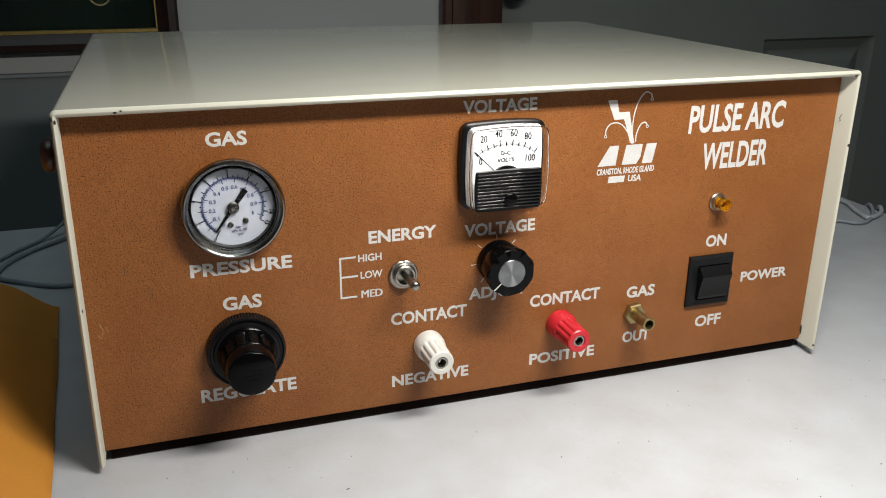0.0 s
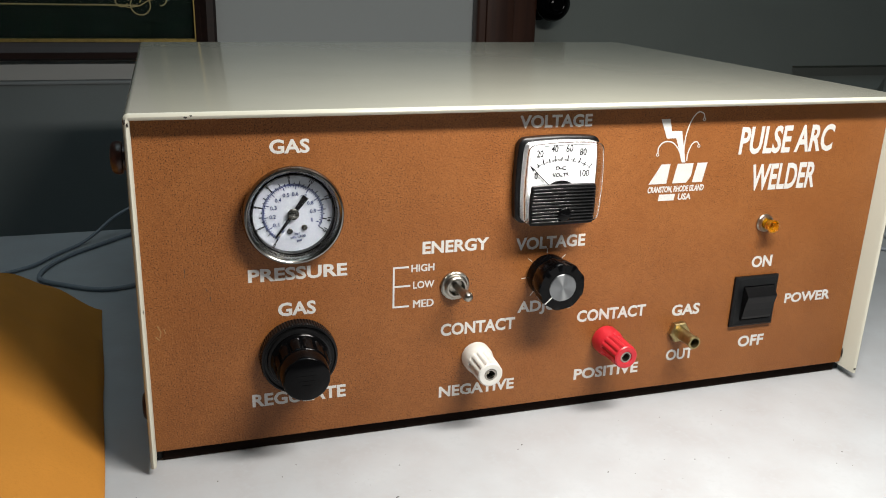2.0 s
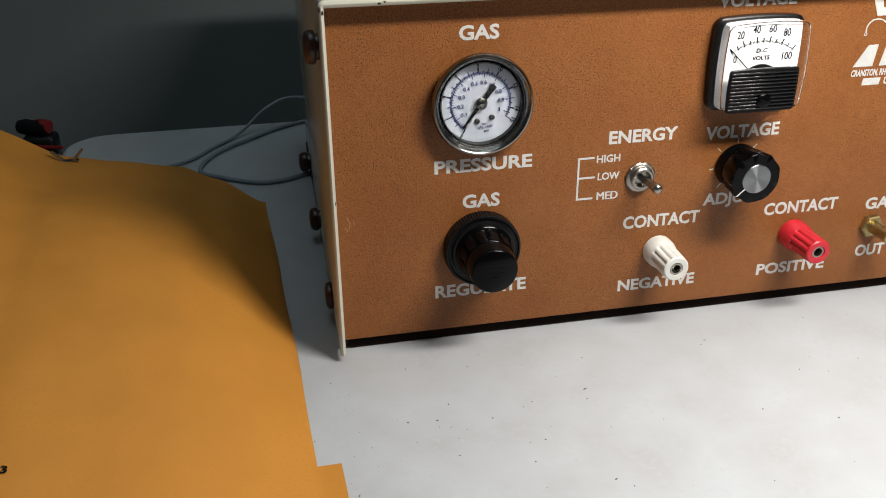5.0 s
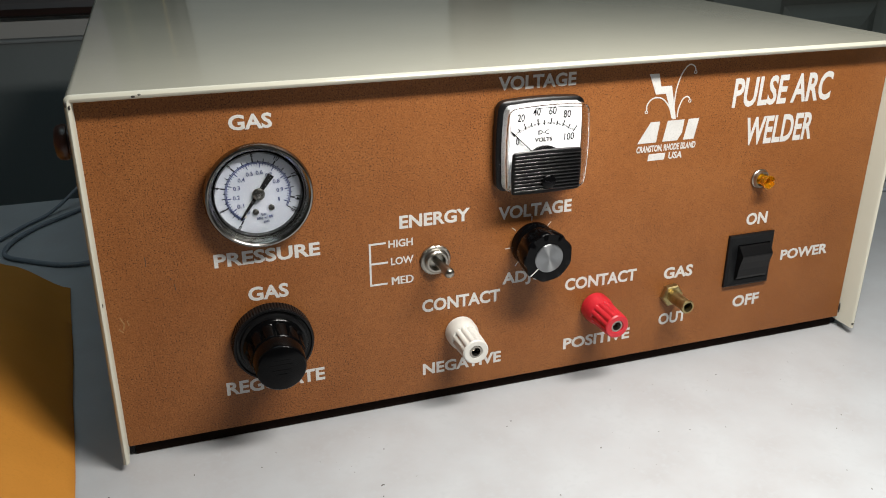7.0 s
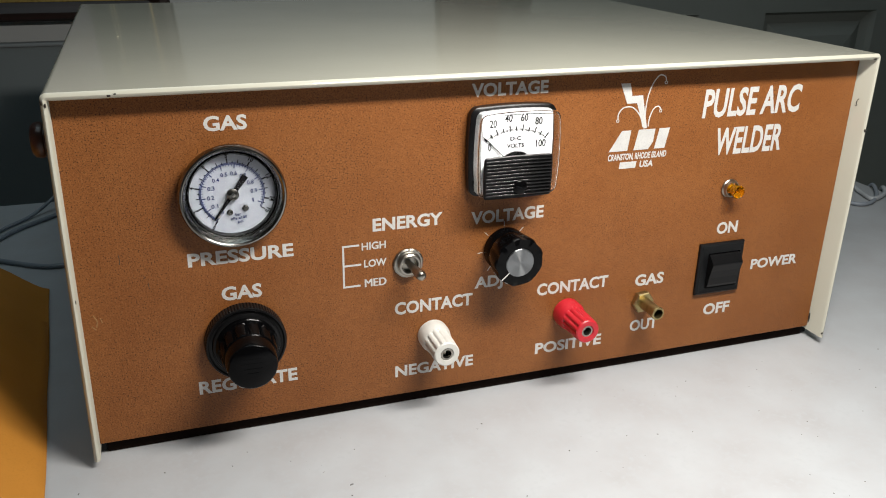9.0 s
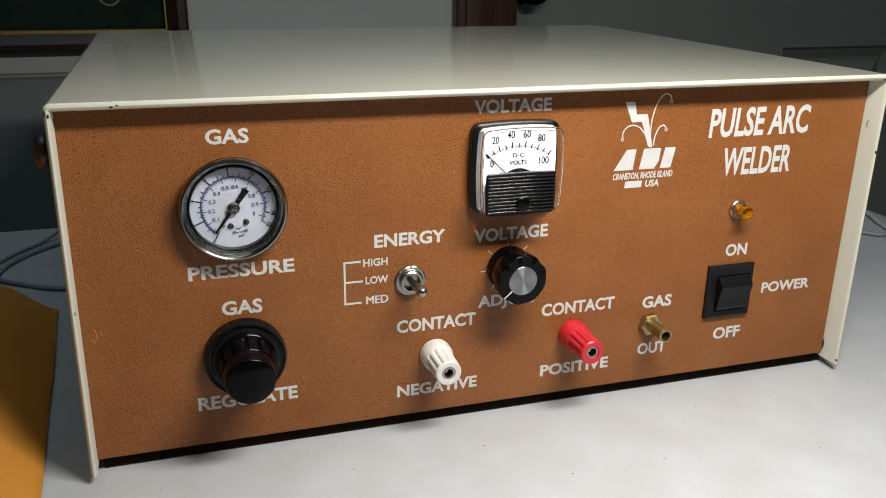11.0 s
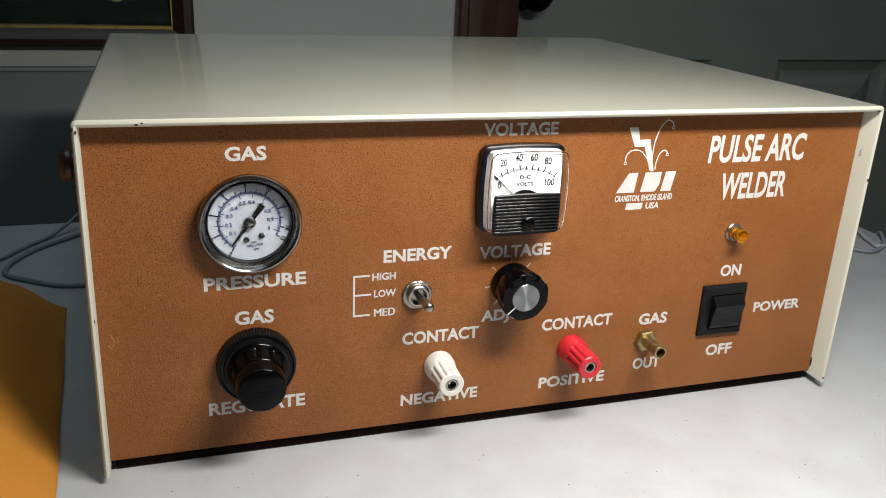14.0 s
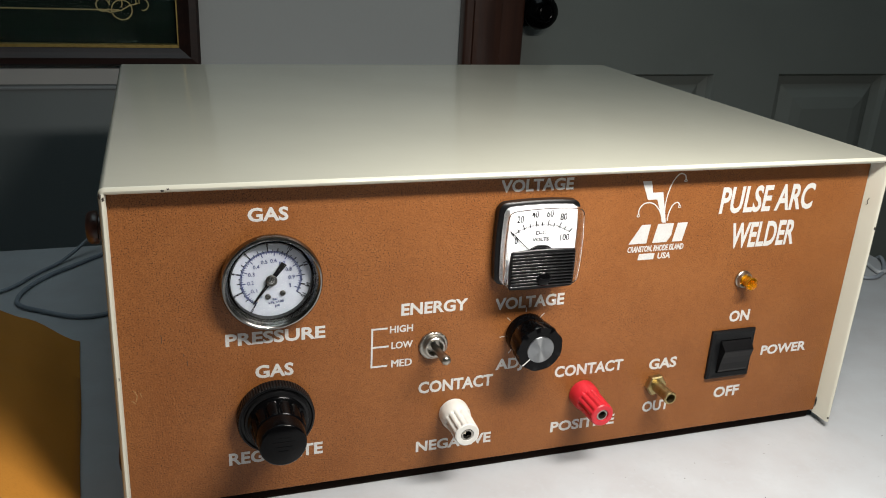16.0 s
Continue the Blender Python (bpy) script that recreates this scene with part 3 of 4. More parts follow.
def emblem():
    y = -0.00014
    bm = plate([(0.2543, 0.1597), (0.2594, 0.1597), (0.2611, 0.1534), (0.2670, 0.1534), (0.2712, 0.1368), (0.2693, 0.1368), (0.2641, 0.1497), (0.2586, 0.1497)], y)
    part("bolt_mark", bm, WHITE_INK, panel, "white printed lightning bolt")
    arcs = (((0.2689, 0.1374), (0.2668, 0.1429), (0.2623, 0.1475), (0.2573, 0.1479), (0.2545, 0.1452), (0.2543, 0.1421)),
            ((0.2706, 0.1374), (0.2694, 0.1437), (0.2698, 0.1517), (0.2720, 0.1588), (0.2754, 0.1628), (0.2786, 0.1620), (0.2794, 0.1598)),
            ((0.2718, 0.1376), (0.2720, 0.1416), (0.2738, 0.1462), (0.2764, 0.1475), (0.2780, 0.1459)))
    for a in arcs:
        pts = [Vector((p[0], p[1], 0)) for p in a]
        fine = []
        for i in range(len(pts) - 1):
            p0, p1, p2, p3 = pts[max(i - 1, 0)], pts[i], pts[i + 1], pts[min(i + 2, len(pts) - 1)]
            for k in range(6):
                t = k / 6
                fine.append(0.5 * ((2 * p1) + (p2 - p0) * t + (2 * p0 - 5 * p1 + 4 * p2 - p3) * t * t + (3 * p1 - p0 - 3 * p2 + p3) * t ** 3))
        fine.append(pts[-1])
        bm = stroke([(p.x, p.y) for p in fine], 0.0006, -0.00016)
        ex, ez = a[-1]
        stroke([(ex + 0.0007 * math.cos(i * 0.6), ez - 0.0007 + 0.0007 * math.sin(i * 0.6)) for i in range(12)], 0.00035, -0.00018, bm=bm)
        part("spark_mark", bm, WHITE_INK, panel, "white printed curved spark line")
    # the maker's mark as plain slanted shapes
    for outline in ([(0.2509, 0.1259), (0.2613, 0.1259), (0.2625, 0.1362), (0.2573, 0.1362)], [(0.2648, 0.1259), (0.2732, 0.1259), (0.2756, 0.1296), (0.2762, 0.1362), (0.2668, 0.1362)],
                    [(0.2766, 0.1259), (0.2826, 0.1259), (0.2846, 0.1362), (0.2786, 0.1362)]):
        part("maker_mark", plate(outline, y), WHITE_INK, panel, "plain white slanted block")
    part("printed_bar", plate([(0.2575, 0.1167), (0.2668, 0.1167), (0.2673, 0.1201), (0.2579, 0.1201)], y), WHITE_INK, panel, "plain white printed bar")


emblem()

# old scratches and a rubbed spot near the panel's end
for pts, wide in ((((0.0195, 0.0985), (0.0197, 0.0955), (0.0194, 0.0942)), 0.00026), (((0.0300, 0.0845), (0.0302, 0.0815)), 0.00024), (((0.0285, 0.0880), (0.0288, 0.0866)), 0.00024)):
    part("scratch", stroke(pts, wide, -0.00008, 0.0001), CHIP, panel, "short dark scratch")
for pts, wide in ((((0.0062, 0.0720), (0.0075, 0.0690), (0.0069, 0.0662)), 0.0005), (((0.0088, 0.0705), (0.0094, 0.0680)), 0.0004), (((0.0050, 0.0668), (0.0066, 0.0650)), 0.0005)):
    part("rub_mark", stroke(pts, wide, -0.00008, 0.0001), RUBBED, panel, "pale rubbed spot")


def pressure_gauge():
    cx, cz = 0.0683, 0.1219
    g = part("pressure_gauge", turned([(0.0206, 0.0), (0.0208, 0.0022), (0.0221, 0.0028), (0.0227, 0.0038), (0.0228, 0.0052), (0.0226, 0.0066), (0.0221, 0.0074), (0.0214, 0.0076), (0.0208, 0.0072), (0.0203, 0.0064), (0.0196, 0.0050), (0.0190, 0.0038), (0.0186, 0.0034), (0.0185, 0.0010), (0.0, 0.0010)], cx, cz, 80), STEEL, welder, "round steel-rimmed pressure gauge reading zero", 30)
    part("dial", plate(disc(cx, cz, 0.0181, 64), -0.0012, 0.0001), GAUGE_WHITE_SHADED, g)
    y = -0.0014
    deg = lambda psi: radians(239 - 18 * psi)
    bm = bmesh.new()
    for k in range(0, 31):
        a = deg(k / 2)
        r1 = 0.0157 if k % 4 == 0 or k == 30 else (0.0152 if k % 2 == 0 else 0.0144)
        stroke([(cx + r * math.cos(a), cz + r * math.sin(a)) for r in (0.0137, r1)], 0.00055 if k % 4 == 0 else 0.00034, y, bm=bm)
    part("psi_scale", bm, INK_BLACK, g)
    bm = bmesh.new()
    for r in (0.0137, 0.0132):
        stroke([(cx + r * math.cos(deg(15 * i / 60)), cz + r * math.sin(deg(15 * i / 60))) for i in range(61)], 0.0003, y, bm=bm)
    for k in range(0, 51):
        a = deg(14.5 * k / 50)
        r0 = 0.0113 if k % 5 == 0 else 0.0123
        stroke([(cx + r * math.cos(a), cz + r * math.sin(a)) for r in (r0, 0.0132)], 0.0004 if k % 5 == 0 else 0.00024, y - 0.00001, bm=bm)
    part("bar_scale", bm, INK_BLUE, g)
    for n in (0, 2, 4, 6, 8, 10, 12, 14, 15):
        a = deg(n)
        x, z = cx + 0.0171 * math.cos(a), cz + 0.0171 * math.sin(a)
        w = 0.0008 if n < 10 else 0.0016
        lettering(str(n), x - w / 1.6, x + w / 1.6, z - 0.0011, z + 0.0011, y, INK_BLACK, g, 0.022, turn=math.degrees(a) - 90)
    for n in range(0, 11):
        a = deg(14.5 * n / 10)
        x, z = cx + 0.0092 * math.cos(a), cz + 0.0092 * math.sin(a)
        text = "0" if n == 0 else "1" if n == 10 else "0.%d" % n
        w = 0.0006 if n == 0 else 0.0003 if n == 10 else 0.00145
        lettering(text, x - w, x + w, z - 0.0009, z + 0.0009, y, INK_BLUE, g, 0.008, turn=4)
    for text, dx, dz, w in (("bar", 0.0018, -0.0095, 0.0012), ("kPa x100", 0.0021, -0.0111, 0.0034), ("psi", 0.0026, -0.0128, 0.0011)):
        lettering(text, cx + dx - w, cx + dx + w, cz + dz - 0.0006, cz + dz + 0.0006, y, INK_BLUE, g, 0.006, turn=6)
    for dx, dz in ((-0.0016, -0.0083), (0.0051, -0.0069)):
        part("dial_screw", turned([(0.0013, 0.0), (0.0013, 0.0006), (0.0009, 0.001), (0.0, 0.001)], cx + dx, cz + dz, 20, -0.0012), DARK_NICKEL, g, smooth=40)
    part("stop_pin", turned([(0.0007, 0.0), (0.0007, 0.0012), (0.0, 0.0014)], cx - 0.0064, cz - 0.0094, 14, -0.0012), NICKEL, g, smooth=40)
    a = radians(233)
    c, s = math.cos(a), math.sin(a)
    at = lambda r, o: (cx + r * c - o * s, cz + r * s + o * c)
    part("pointer", plate([at(0.0142, 0.00012), at(0.0125, -0.0004), at(0.003, -0.0008), at(-0.003, -0.0010), at(-0.0098, -0.0014), at(-0.0098, 0.0014), at(-0.003, 0.0010), at(0.003, 0.0008), at(0.0125, 0.0004)], -0.0026, 0.0003), INK_BLACK, g, "black pointer")
    part("pointer_hub", turned([(0.0026, 0.0), (0.0026, 0.0008), (0.0018, 0.0013), (0.0, 0.0013)], cx, cz, 28, -0.0024), DARK_NICKEL, g, smooth=40)
    part("pointer_pin", turned([(0.0011, 0.0), (0.0011, 0.0004), (0.0, 0.0006)], cx, cz, 20, -0.0035), STEEL, g, smooth=40)
    pane = part("glass", turned([(0.0, 0.0), (0.0187, 0.0), (0.0187, 0.0006), (0.0, 0.0006)], cx, cz, 56, -0.0042), PICTURE_GLASS, g)
    pane.visible_shadow = False
    # black sleeve that paints the shadow gap between dial and rim
    part("dial_gap_shade", turned([(0.01845, 0.0), (0.0181, 0.0), (0.0181, 0.0024), (0.01845, 0.0026)], cx, cz, 56, -0.0013), BLACK_MATT, g, smooth=40)


pressure_gauge()


def regulator():
    cx, cz = 0.0690, 0.0511
    k = part("regulator_knob", turned([(0.0134, 0.0070), (0.0140, 0.0076), (0.0140, 0.0090), (0.0134, 0.0096), (0.0129, 0.0098), (0.0127, 0.0104), (0.0122, 0.0188), (0.0119, 0.0194), (0.0114, 0.0198), (0.0109, 0.0268), (0.0106, 0.0276), (0.0099, 0.0281), (0.0, 0.0280)], cx, cz, 120, wave=(12, 0.0009, 0.0103, 0.0189)), BLACK_GLOSS, welder, "ribbed black plastic pressure regulator knob", 40)
    part("knurled_ring", turned([(0.0150, 0.0), (0.0182, 0.0), (0.0184, 0.0006), (0.0184, 0.0056), (0.0179, 0.0064), (0.0172, 0.0066), (0.0166, 0.0060), (0.0154, 0.0058), (0.0150, 0.0070), (0.0142, 0.0074), (0.0120, 0.0074)], cx, cz, 240, wave=(80, 0.0006, 0.0005, 0.0057)), BLACK_PLASTIC, k, "knurled black ring nut", 30)
    for i, (w, dz) in enumerate(((0.0035, 0.0032), (0.0050, 0.0011), (0.0040, -0.0015), (0.0022, -0.0036))):
        part("moulded_bar", plate([(cx - w, cz + dz), (cx + w, cz + dz), (cx + w, cz + dz + 0.0009), (cx - w, cz + dz + 0.0009)], -0.0282, 0.0002), BLACK_GLOSS, k, "raised moulded bar of worn writing")


regulator()


def bowed(x0, x1, z0, z1, bow, r, n=7):
    """A rectangle with rounded corners whose sides swell a little."""
    cx, cz = (x0 + x1) / 2, (z0 + z1) / 2
    out = []
    for x, z in rounded_outline(x0, x1, z0, z1, r, n):
        u, w = (x - cx) / (x1 - x0) * 2, (z - cz) / (z1 - z0) * 2
        out.append((x + bow * u * (1 - w * w), z + bow * w * (1 - u * u)))
    return out


def ringed(loops, front=True, back=True):
    """A closed skin over loops of (x, y, z), each with as many points."""
    bm = bmesh.new()
    rings = [[bm.verts.new(p) for p in loop] for loop in loops]
    n = len(rings[0])
    for p, q in zip(rings, rings[1:]):
        for i in range(n):
            bm.faces.new((p[i], p[(i + 1) % n], q[(i + 1) % n], q[i]))
    if back:
        bm.faces.new(rings[0])
    if front:
        bm.faces.new(rings[-1][::-1])
    bmesh.ops.recalc_face_normals(bm, faces=bm.faces)
    return bm


def dense(x0, x1, z0, z1, bow, r):
    """bowed(), with points along the straight runs too."""
    raw = bowed(x0, x1, z0, z1, 0.0, r, 5)
    pts = []
    for i, p in enumerate(raw):
        q = raw[(i + 1) % len(raw)]
        far = math.dist(p, q)
        steps = 8 if far > 0.01 else 1
        pts += [(p[0] + (q[0] - p[0]) * k / steps, p[1] + (q[1] - p[1]) * k / steps) for k in range(steps)]
    cx, cz = (x0 + x1) / 2, (z0 + z1) / 2
    out = []
    for x, z in pts:
        u, w = (x - cx) / (x1 - x0) * 2, (z - cz) / (z1 - z0) * 2
        out.append((x + bow * u * (1 - w * w), z + bow * w * (1 - u * u)))
    return out


def volt_meter():
    x0, x1, z0, z1 = 0.1759, 0.2179, 0.1117, 0.1531
    loop = lambda i, y, r: [(x, y, z) for x, z in dense(x0 + i, x1 - i, z0 + i, z1 - i, 0.0011, r)]
    m = part("volt_meter", ringed([loop(0.0008, -0.0002, 0.003), loop(0.0, -0.001, 0.0034), loop(0.0, -0.0046, 0.0034), loop(0.0012, -0.0056, 0.003)]), BLACK_PLASTIC, welder, "square black panel voltmeter with clear cover reading zero", 40)
    y = -0.0100
    part("dial", plate(dense(x0 + 0.0036, x1 - 0.0040, z0 + 0.002, z1 - 0.0024, 0.0006, 0.001), y + 0.00015, 0.0040), DIAL_WHITE, m)
    cx, cz, big = 0.1961, 0.1167, 0.0292
    bm = bmesh.new()
    ang = lambda v: radians(123.5 - 67 * v / 100)
    for v in range(0, 101, 10):
        a = ang(v)
        stroke([(cx + r * math.cos(a), cz + r * math.sin(a)) for r in (0.0262, big if v % 20 == 0 else 0.0283)], 0.0005, y, bm=bm)
    for v in range(0, 101, 2):
        a = ang(v)
        stroke([(cx + r * math.cos(a), cz + r * math.sin(a)) for r in (0.0264, 0.0274)], 0.00018, y, bm=bm)
    part("volt_scale", bm, INK_BLACK, m)
    for v, x, z, w in ((0, 0.1831, 0.1362, 0.0008), (20, 0.1844, 0.1468, 0.0017), (40, 0.1919, 0.1490, 0.0018), (60, 0.1997, 0.1490, 0.0018), (80, 0.2070, 0.1470, 0.0018), (100, 0.2087, 0.1364, 0.0024)):
        lettering(str(v), x - w, x + w, z - 0.0017, z + 0.0017, y, INK_BLACK, m, 0.006)
    lettering("D-C", cx - 0.0028, cx + 0.0026, 0.1386, 0.1405, y, INK_BLACK, m, 0.014)
    lettering("VOLTS", cx - 0.0044, cx + 0.0042, 0.1352, 0.1371, y, INK_BLACK, m, 0.014)
    part("needle", stroke([(0.1800, 0.1409), (0.1955, 0.1262)], 0.00045, -0.0108, 0.0002), INK_BLACK, m, "thin black needle")
    part("hub_cover", plate([(cx + 0.0064 * math.cos(radians(t)), 0.1300 + 0.0036 * math.sin(radians(t))) for t in range(0, 181, 12)], -0.0116, 0.001), BLACK_PLASTIC, m)
    # clear moulded cover: a hollow shell with soft corners
    lo = lambda i, yy, r: [(x, yy, z) for x, z in dense(x0 + i, x1 - i, z0 + 0.0006 + i * 0.5, z1 - i, 0.0011, r)]
    c = part("clear_cover", ringed([lo(0.0013, -0.0056, 0.003), lo(0.0015, -0.0128, 0.003), lo(0.0024, -0.0141, 0.0028), lo(0.0036, -0.0146, 0.0024)], True, False), CLEAR_PLASTIC, m, "clear plastic meter cover", 30)
    sol = c.modifiers.new("thickness", "SOLIDIFY")
    sol.thickness, sol.offset = 0.0009, -1
    c.visible_shadow = False
    loop = lambda i, yy: [(x, yy, z) for x, z in dense(0.1789 + i, 0.2124 - i, z0 + 0.0012 + i, 0.1325 - i, 0.0004, 0.0012)]
    sh = part("shield", ringed([loop(0, -0.0147), loop(0, -0.0154), loop(0.0004, -0.0157)]), BLACK_PLASTIC, m, "ribbed black lower shield")
    for i in range(11):
        z = 0.1142 + i * 0.00163
        part("rib", block(0.1793, 0.2120, -0.0166, -0.0156, z, z + 0.00085, 0.0004, 3), RIB_GLOSS, sh, smooth=70)
    sc = part("zero_screw", turned([(0.0034, 0.0), (0.0034, 0.0012), (0.0028, 0.0018), (0.0, 0.0021)], 0.1963, 0.1180, 32, -0.0158), BLACK_GLOSS, sh, "round black zero-adjust screw", 40)
    bm = block(-0.0026, 0.0026, -0.0002, 0.0002, -0.0003, 0.0003)
    bmesh.ops.transform(bm, matrix=Matrix.Translation((0.1963, -0.0179, 0.1180)) @ Matrix.Rotation(radians(20), 4, "Y"), verts=bm.verts)
    part("screw_slot", bm, INK_BLACK, sh)


volt_meter()


def toggle():
    cx, cz = 0.1474, 0.0795
    t = part("toggle_switch", turned([(0.0075, 0.0), (0.0075, 0.0011), (0.0068, 0.0015), (0.0061, 0.0015), (0.0056, 0.0018), (0.0056, 0.0036), (0.0050, 0.0041), (0.0042, 0.0041), (0.0039, 0.0037), (0.0038, 0.0008), (0.0, 0.0008)], cx, cz, 120, wave=(56, 0.00035, -0.001, 0.0013)), NICKEL, welder, "nickel toggle switch with bat lever", 30)
    bm = turned([(0.0015, 0.0006), (0.0017, 0.006), (0.0020, 0.012), (0.0024, 0.0165), (0.0025, 0.0180), (0.0022, 0.0195), (0.0012, 0.0203), (0.0, 0.0205)], 0, 0, 24)
    m = Matrix.Translation((cx, 0, cz)) @ Matrix.Rotation(radians(-3), 4, "X") @ Matrix.Rotation(radians(2), 4, "Z")
    bmesh.ops.transform(bm, matrix=m, verts=bm.verts)
    part("lever", bm, NICKEL, t, smooth=60)


toggle()


def voltage_knob():
    cx, cz = 0.1970, 0.0813
    k = part("voltage_knob", turned([(0.0106, 0.0006), (0.0112, 0.0012), (0.0112, 0.0050), (0.0108, 0.0064), (0.0106, 0.0068), (0.0108, 0.0074), (0.0118, 0.0090), (0.0126, 0.0178), (0.0124, 0.0190), (0.0117, 0.0196), (0.0078, 0.0197), (0.0, 0.0195)], cx, cz, 120, wave=(9, 0.0010, 0.0085, 0.0192)), BLACK_GLOSS, welder, "scalloped glossy black knob with aluminium cap", 40)
    cap = part("cap_disc", turned([(0.0071, 0.0), (0.0071, 0.0004), (0.0068, 0.0006), (0.0, 0.0006)], cx, cz, 64, -0.0195), ALUMINIUM, k, "spun aluminium disc", 30)
    nt = ALUMINIUM.node_tree
    b = nt.nodes["Principled BSDF"]
    b.inputs["Anisotropic"].default_value = 0.92
    geo = nt.nodes.new("ShaderNodeNewGeometry")
    sub = nt.nodes.new("ShaderNodeVectorMath")
    sub.operation = "SUBTRACT"
    sub.inputs[1].default_value = (cx, -0.0201, cz)
    nt.links.new(geo.outputs["Position"], sub.inputs[0])
    nt.links.new(sub.outputs["Vector"], b.inputs["Tangent"])
    a = radians(222)
    bm = stroke([(cx + r * math.cos(a), cz + r * math.sin(a)) for r in (0.0071, 0.0121)], 0.0005, -0.0199, 0.0004)
    c, q = math.cos(a), math.sin(a)
    foot = [(cx + r * c - o * q, -d, cz + r * q + o * c) for r, d in ((0.0113, 0.0030), (0.0110, 0.0072), (0.0121, 0.0100), (0.0128, 0.0178), (0.0121, 0.0199)) for o in (-0.00025, 0.00025)]
    vs = [bm.verts.new(p) for p in foot]
    for i in range(0, len(vs) - 2, 2):
        bm.faces.new((vs[i], vs[i + 1], vs[i + 3], vs[i + 2]))
    part("index_line", bm, WHITE_INK, k, "white index line")
    bm = bmesh.new()
    for deg in (233, 186, 139, 92, 45, -2, -49):
        a = radians(deg)
        stroke([(cx + r * math.cos(a), cz + r * math.sin(a)) for r in (0.0114, 0.0140)], 0.00035, -0.00013, bm=bm)
    part("tick_marks", bm, WHITE_INK, panel, "thin white tick marks")


voltage_knob()


def binding_post(cx, cz, reach, material, label):
    profile_ = [(0.0074, 0.0), (0.0078, 0.0006), (0.0078, 0.0058), (0.0074, 0.0080), (0.0069, 0.0098), (0.0068, 0.0102), (0.0065, 0.0236), (0.0063, 0.0252), (0.0057, 0.0258), (0.0034, 0.0258), (0.0031, 0.0251), (0.0031, 0.0190), (0.0, 0.0190)]
    p = part("binding_post", turned([(r, d * reach) for r, d in profile_], cx, cz, 96, wave=(12, 0.0009, 0.0100 * reach, 0.0240 * reach)), material, welder, label, 35)
    part("socket", turned([(0.0019, 0.0), (0.0030, 0.0), (0.0030, 0.0057), (0.0022, 0.0057), (0.0019, 0.0)], cx, cz, 32, -0.0191 * reach), NICKEL, p, "nickel socket", 40)
    part("contact_pin", turned([(0.0009, 0.0), (0.0009, 0.0030), (0.0, 0.0035)], cx, cz, 16, -0.0190 * reach), NICKEL, p, smooth=40)


binding_post(0.1602, 0.0394, 0.88, POST_WHITE, "ivory white fluted binding post with nickel socket")
binding_post(0.2343, 0.0408, 0.94, POST_RED, "red fluted binding post with nickel socket")


def gas_outlet():
    cx, cz = 0.2795, 0.0407
    g = part("gas_outlet", turned([(0.0030, 0.0), (0.0034, 0.003), (0.0034, 0.0150), (0.0037, 0.0158), (0.0037, 0.0166), (0.0034, 0.0172), (0.0026, 0.0172), (0.0026, 0.006), (0.0, 0.006)], cx, cz, 40), BRASS, welder, "dull brass gas outlet tube", 40)
    bm = bmesh.new()
    rings = []
    for r, d in ((0.0063, 0.0), (0.0063, 0.0026), (0.0057, 0.0034), (0.0034, 0.0034)):
        rings.append([bm.verts.new((cx + r * math.cos(radians(60 * i + 5)), -d, cz + r * math.sin(radians(60 * i + 5)))) for i in range(6)])
    for p, q in zip(rings, rings[1:]):
        for i in range(6):
            bm.faces.new((p[i], q[i], q[(i + 1) % 6], p[(i + 1) % 6]))
    bmesh.ops.recalc_face_normals(bm, faces=bm.faces)
    part("hex_nut", bm, BRASS, g)


gas_outlet()


def pilot_lamp():
    cx, cz = 0.3258, 0.1008
    p = part("pilot_lamp", turned([(0.0048, 0.0), (0.0050, 0.0005), (0.0050, 0.0012), (0.0045, 0.0016), (0.0044, 0.0020), (0.0045, 0.0026), (0.0042, 0.0032), (0.0036, 0.0032), (0.0033, 0.0026), (0.0032, 0.0014), (0.0, 0.0014)], cx, cz, 48), NICKEL, welder, "small amber pilot lamp in nickel bezel", 40)
    part("lens", turned([(0.0, 0.0016), (0.0028, 0.0016), (0.0027, 0.0032), (0.0029, 0.0050), (0.0036, 0.0080), (0.0036, 0.0086), (0.0032, 0.0088), (0.0026, 0.0080), (0.0014, 0.0052), (0.0, 0.0046)], cx, cz, 40), AMBER, p, "flared amber plastic lens", 40)


pilot_lamp()


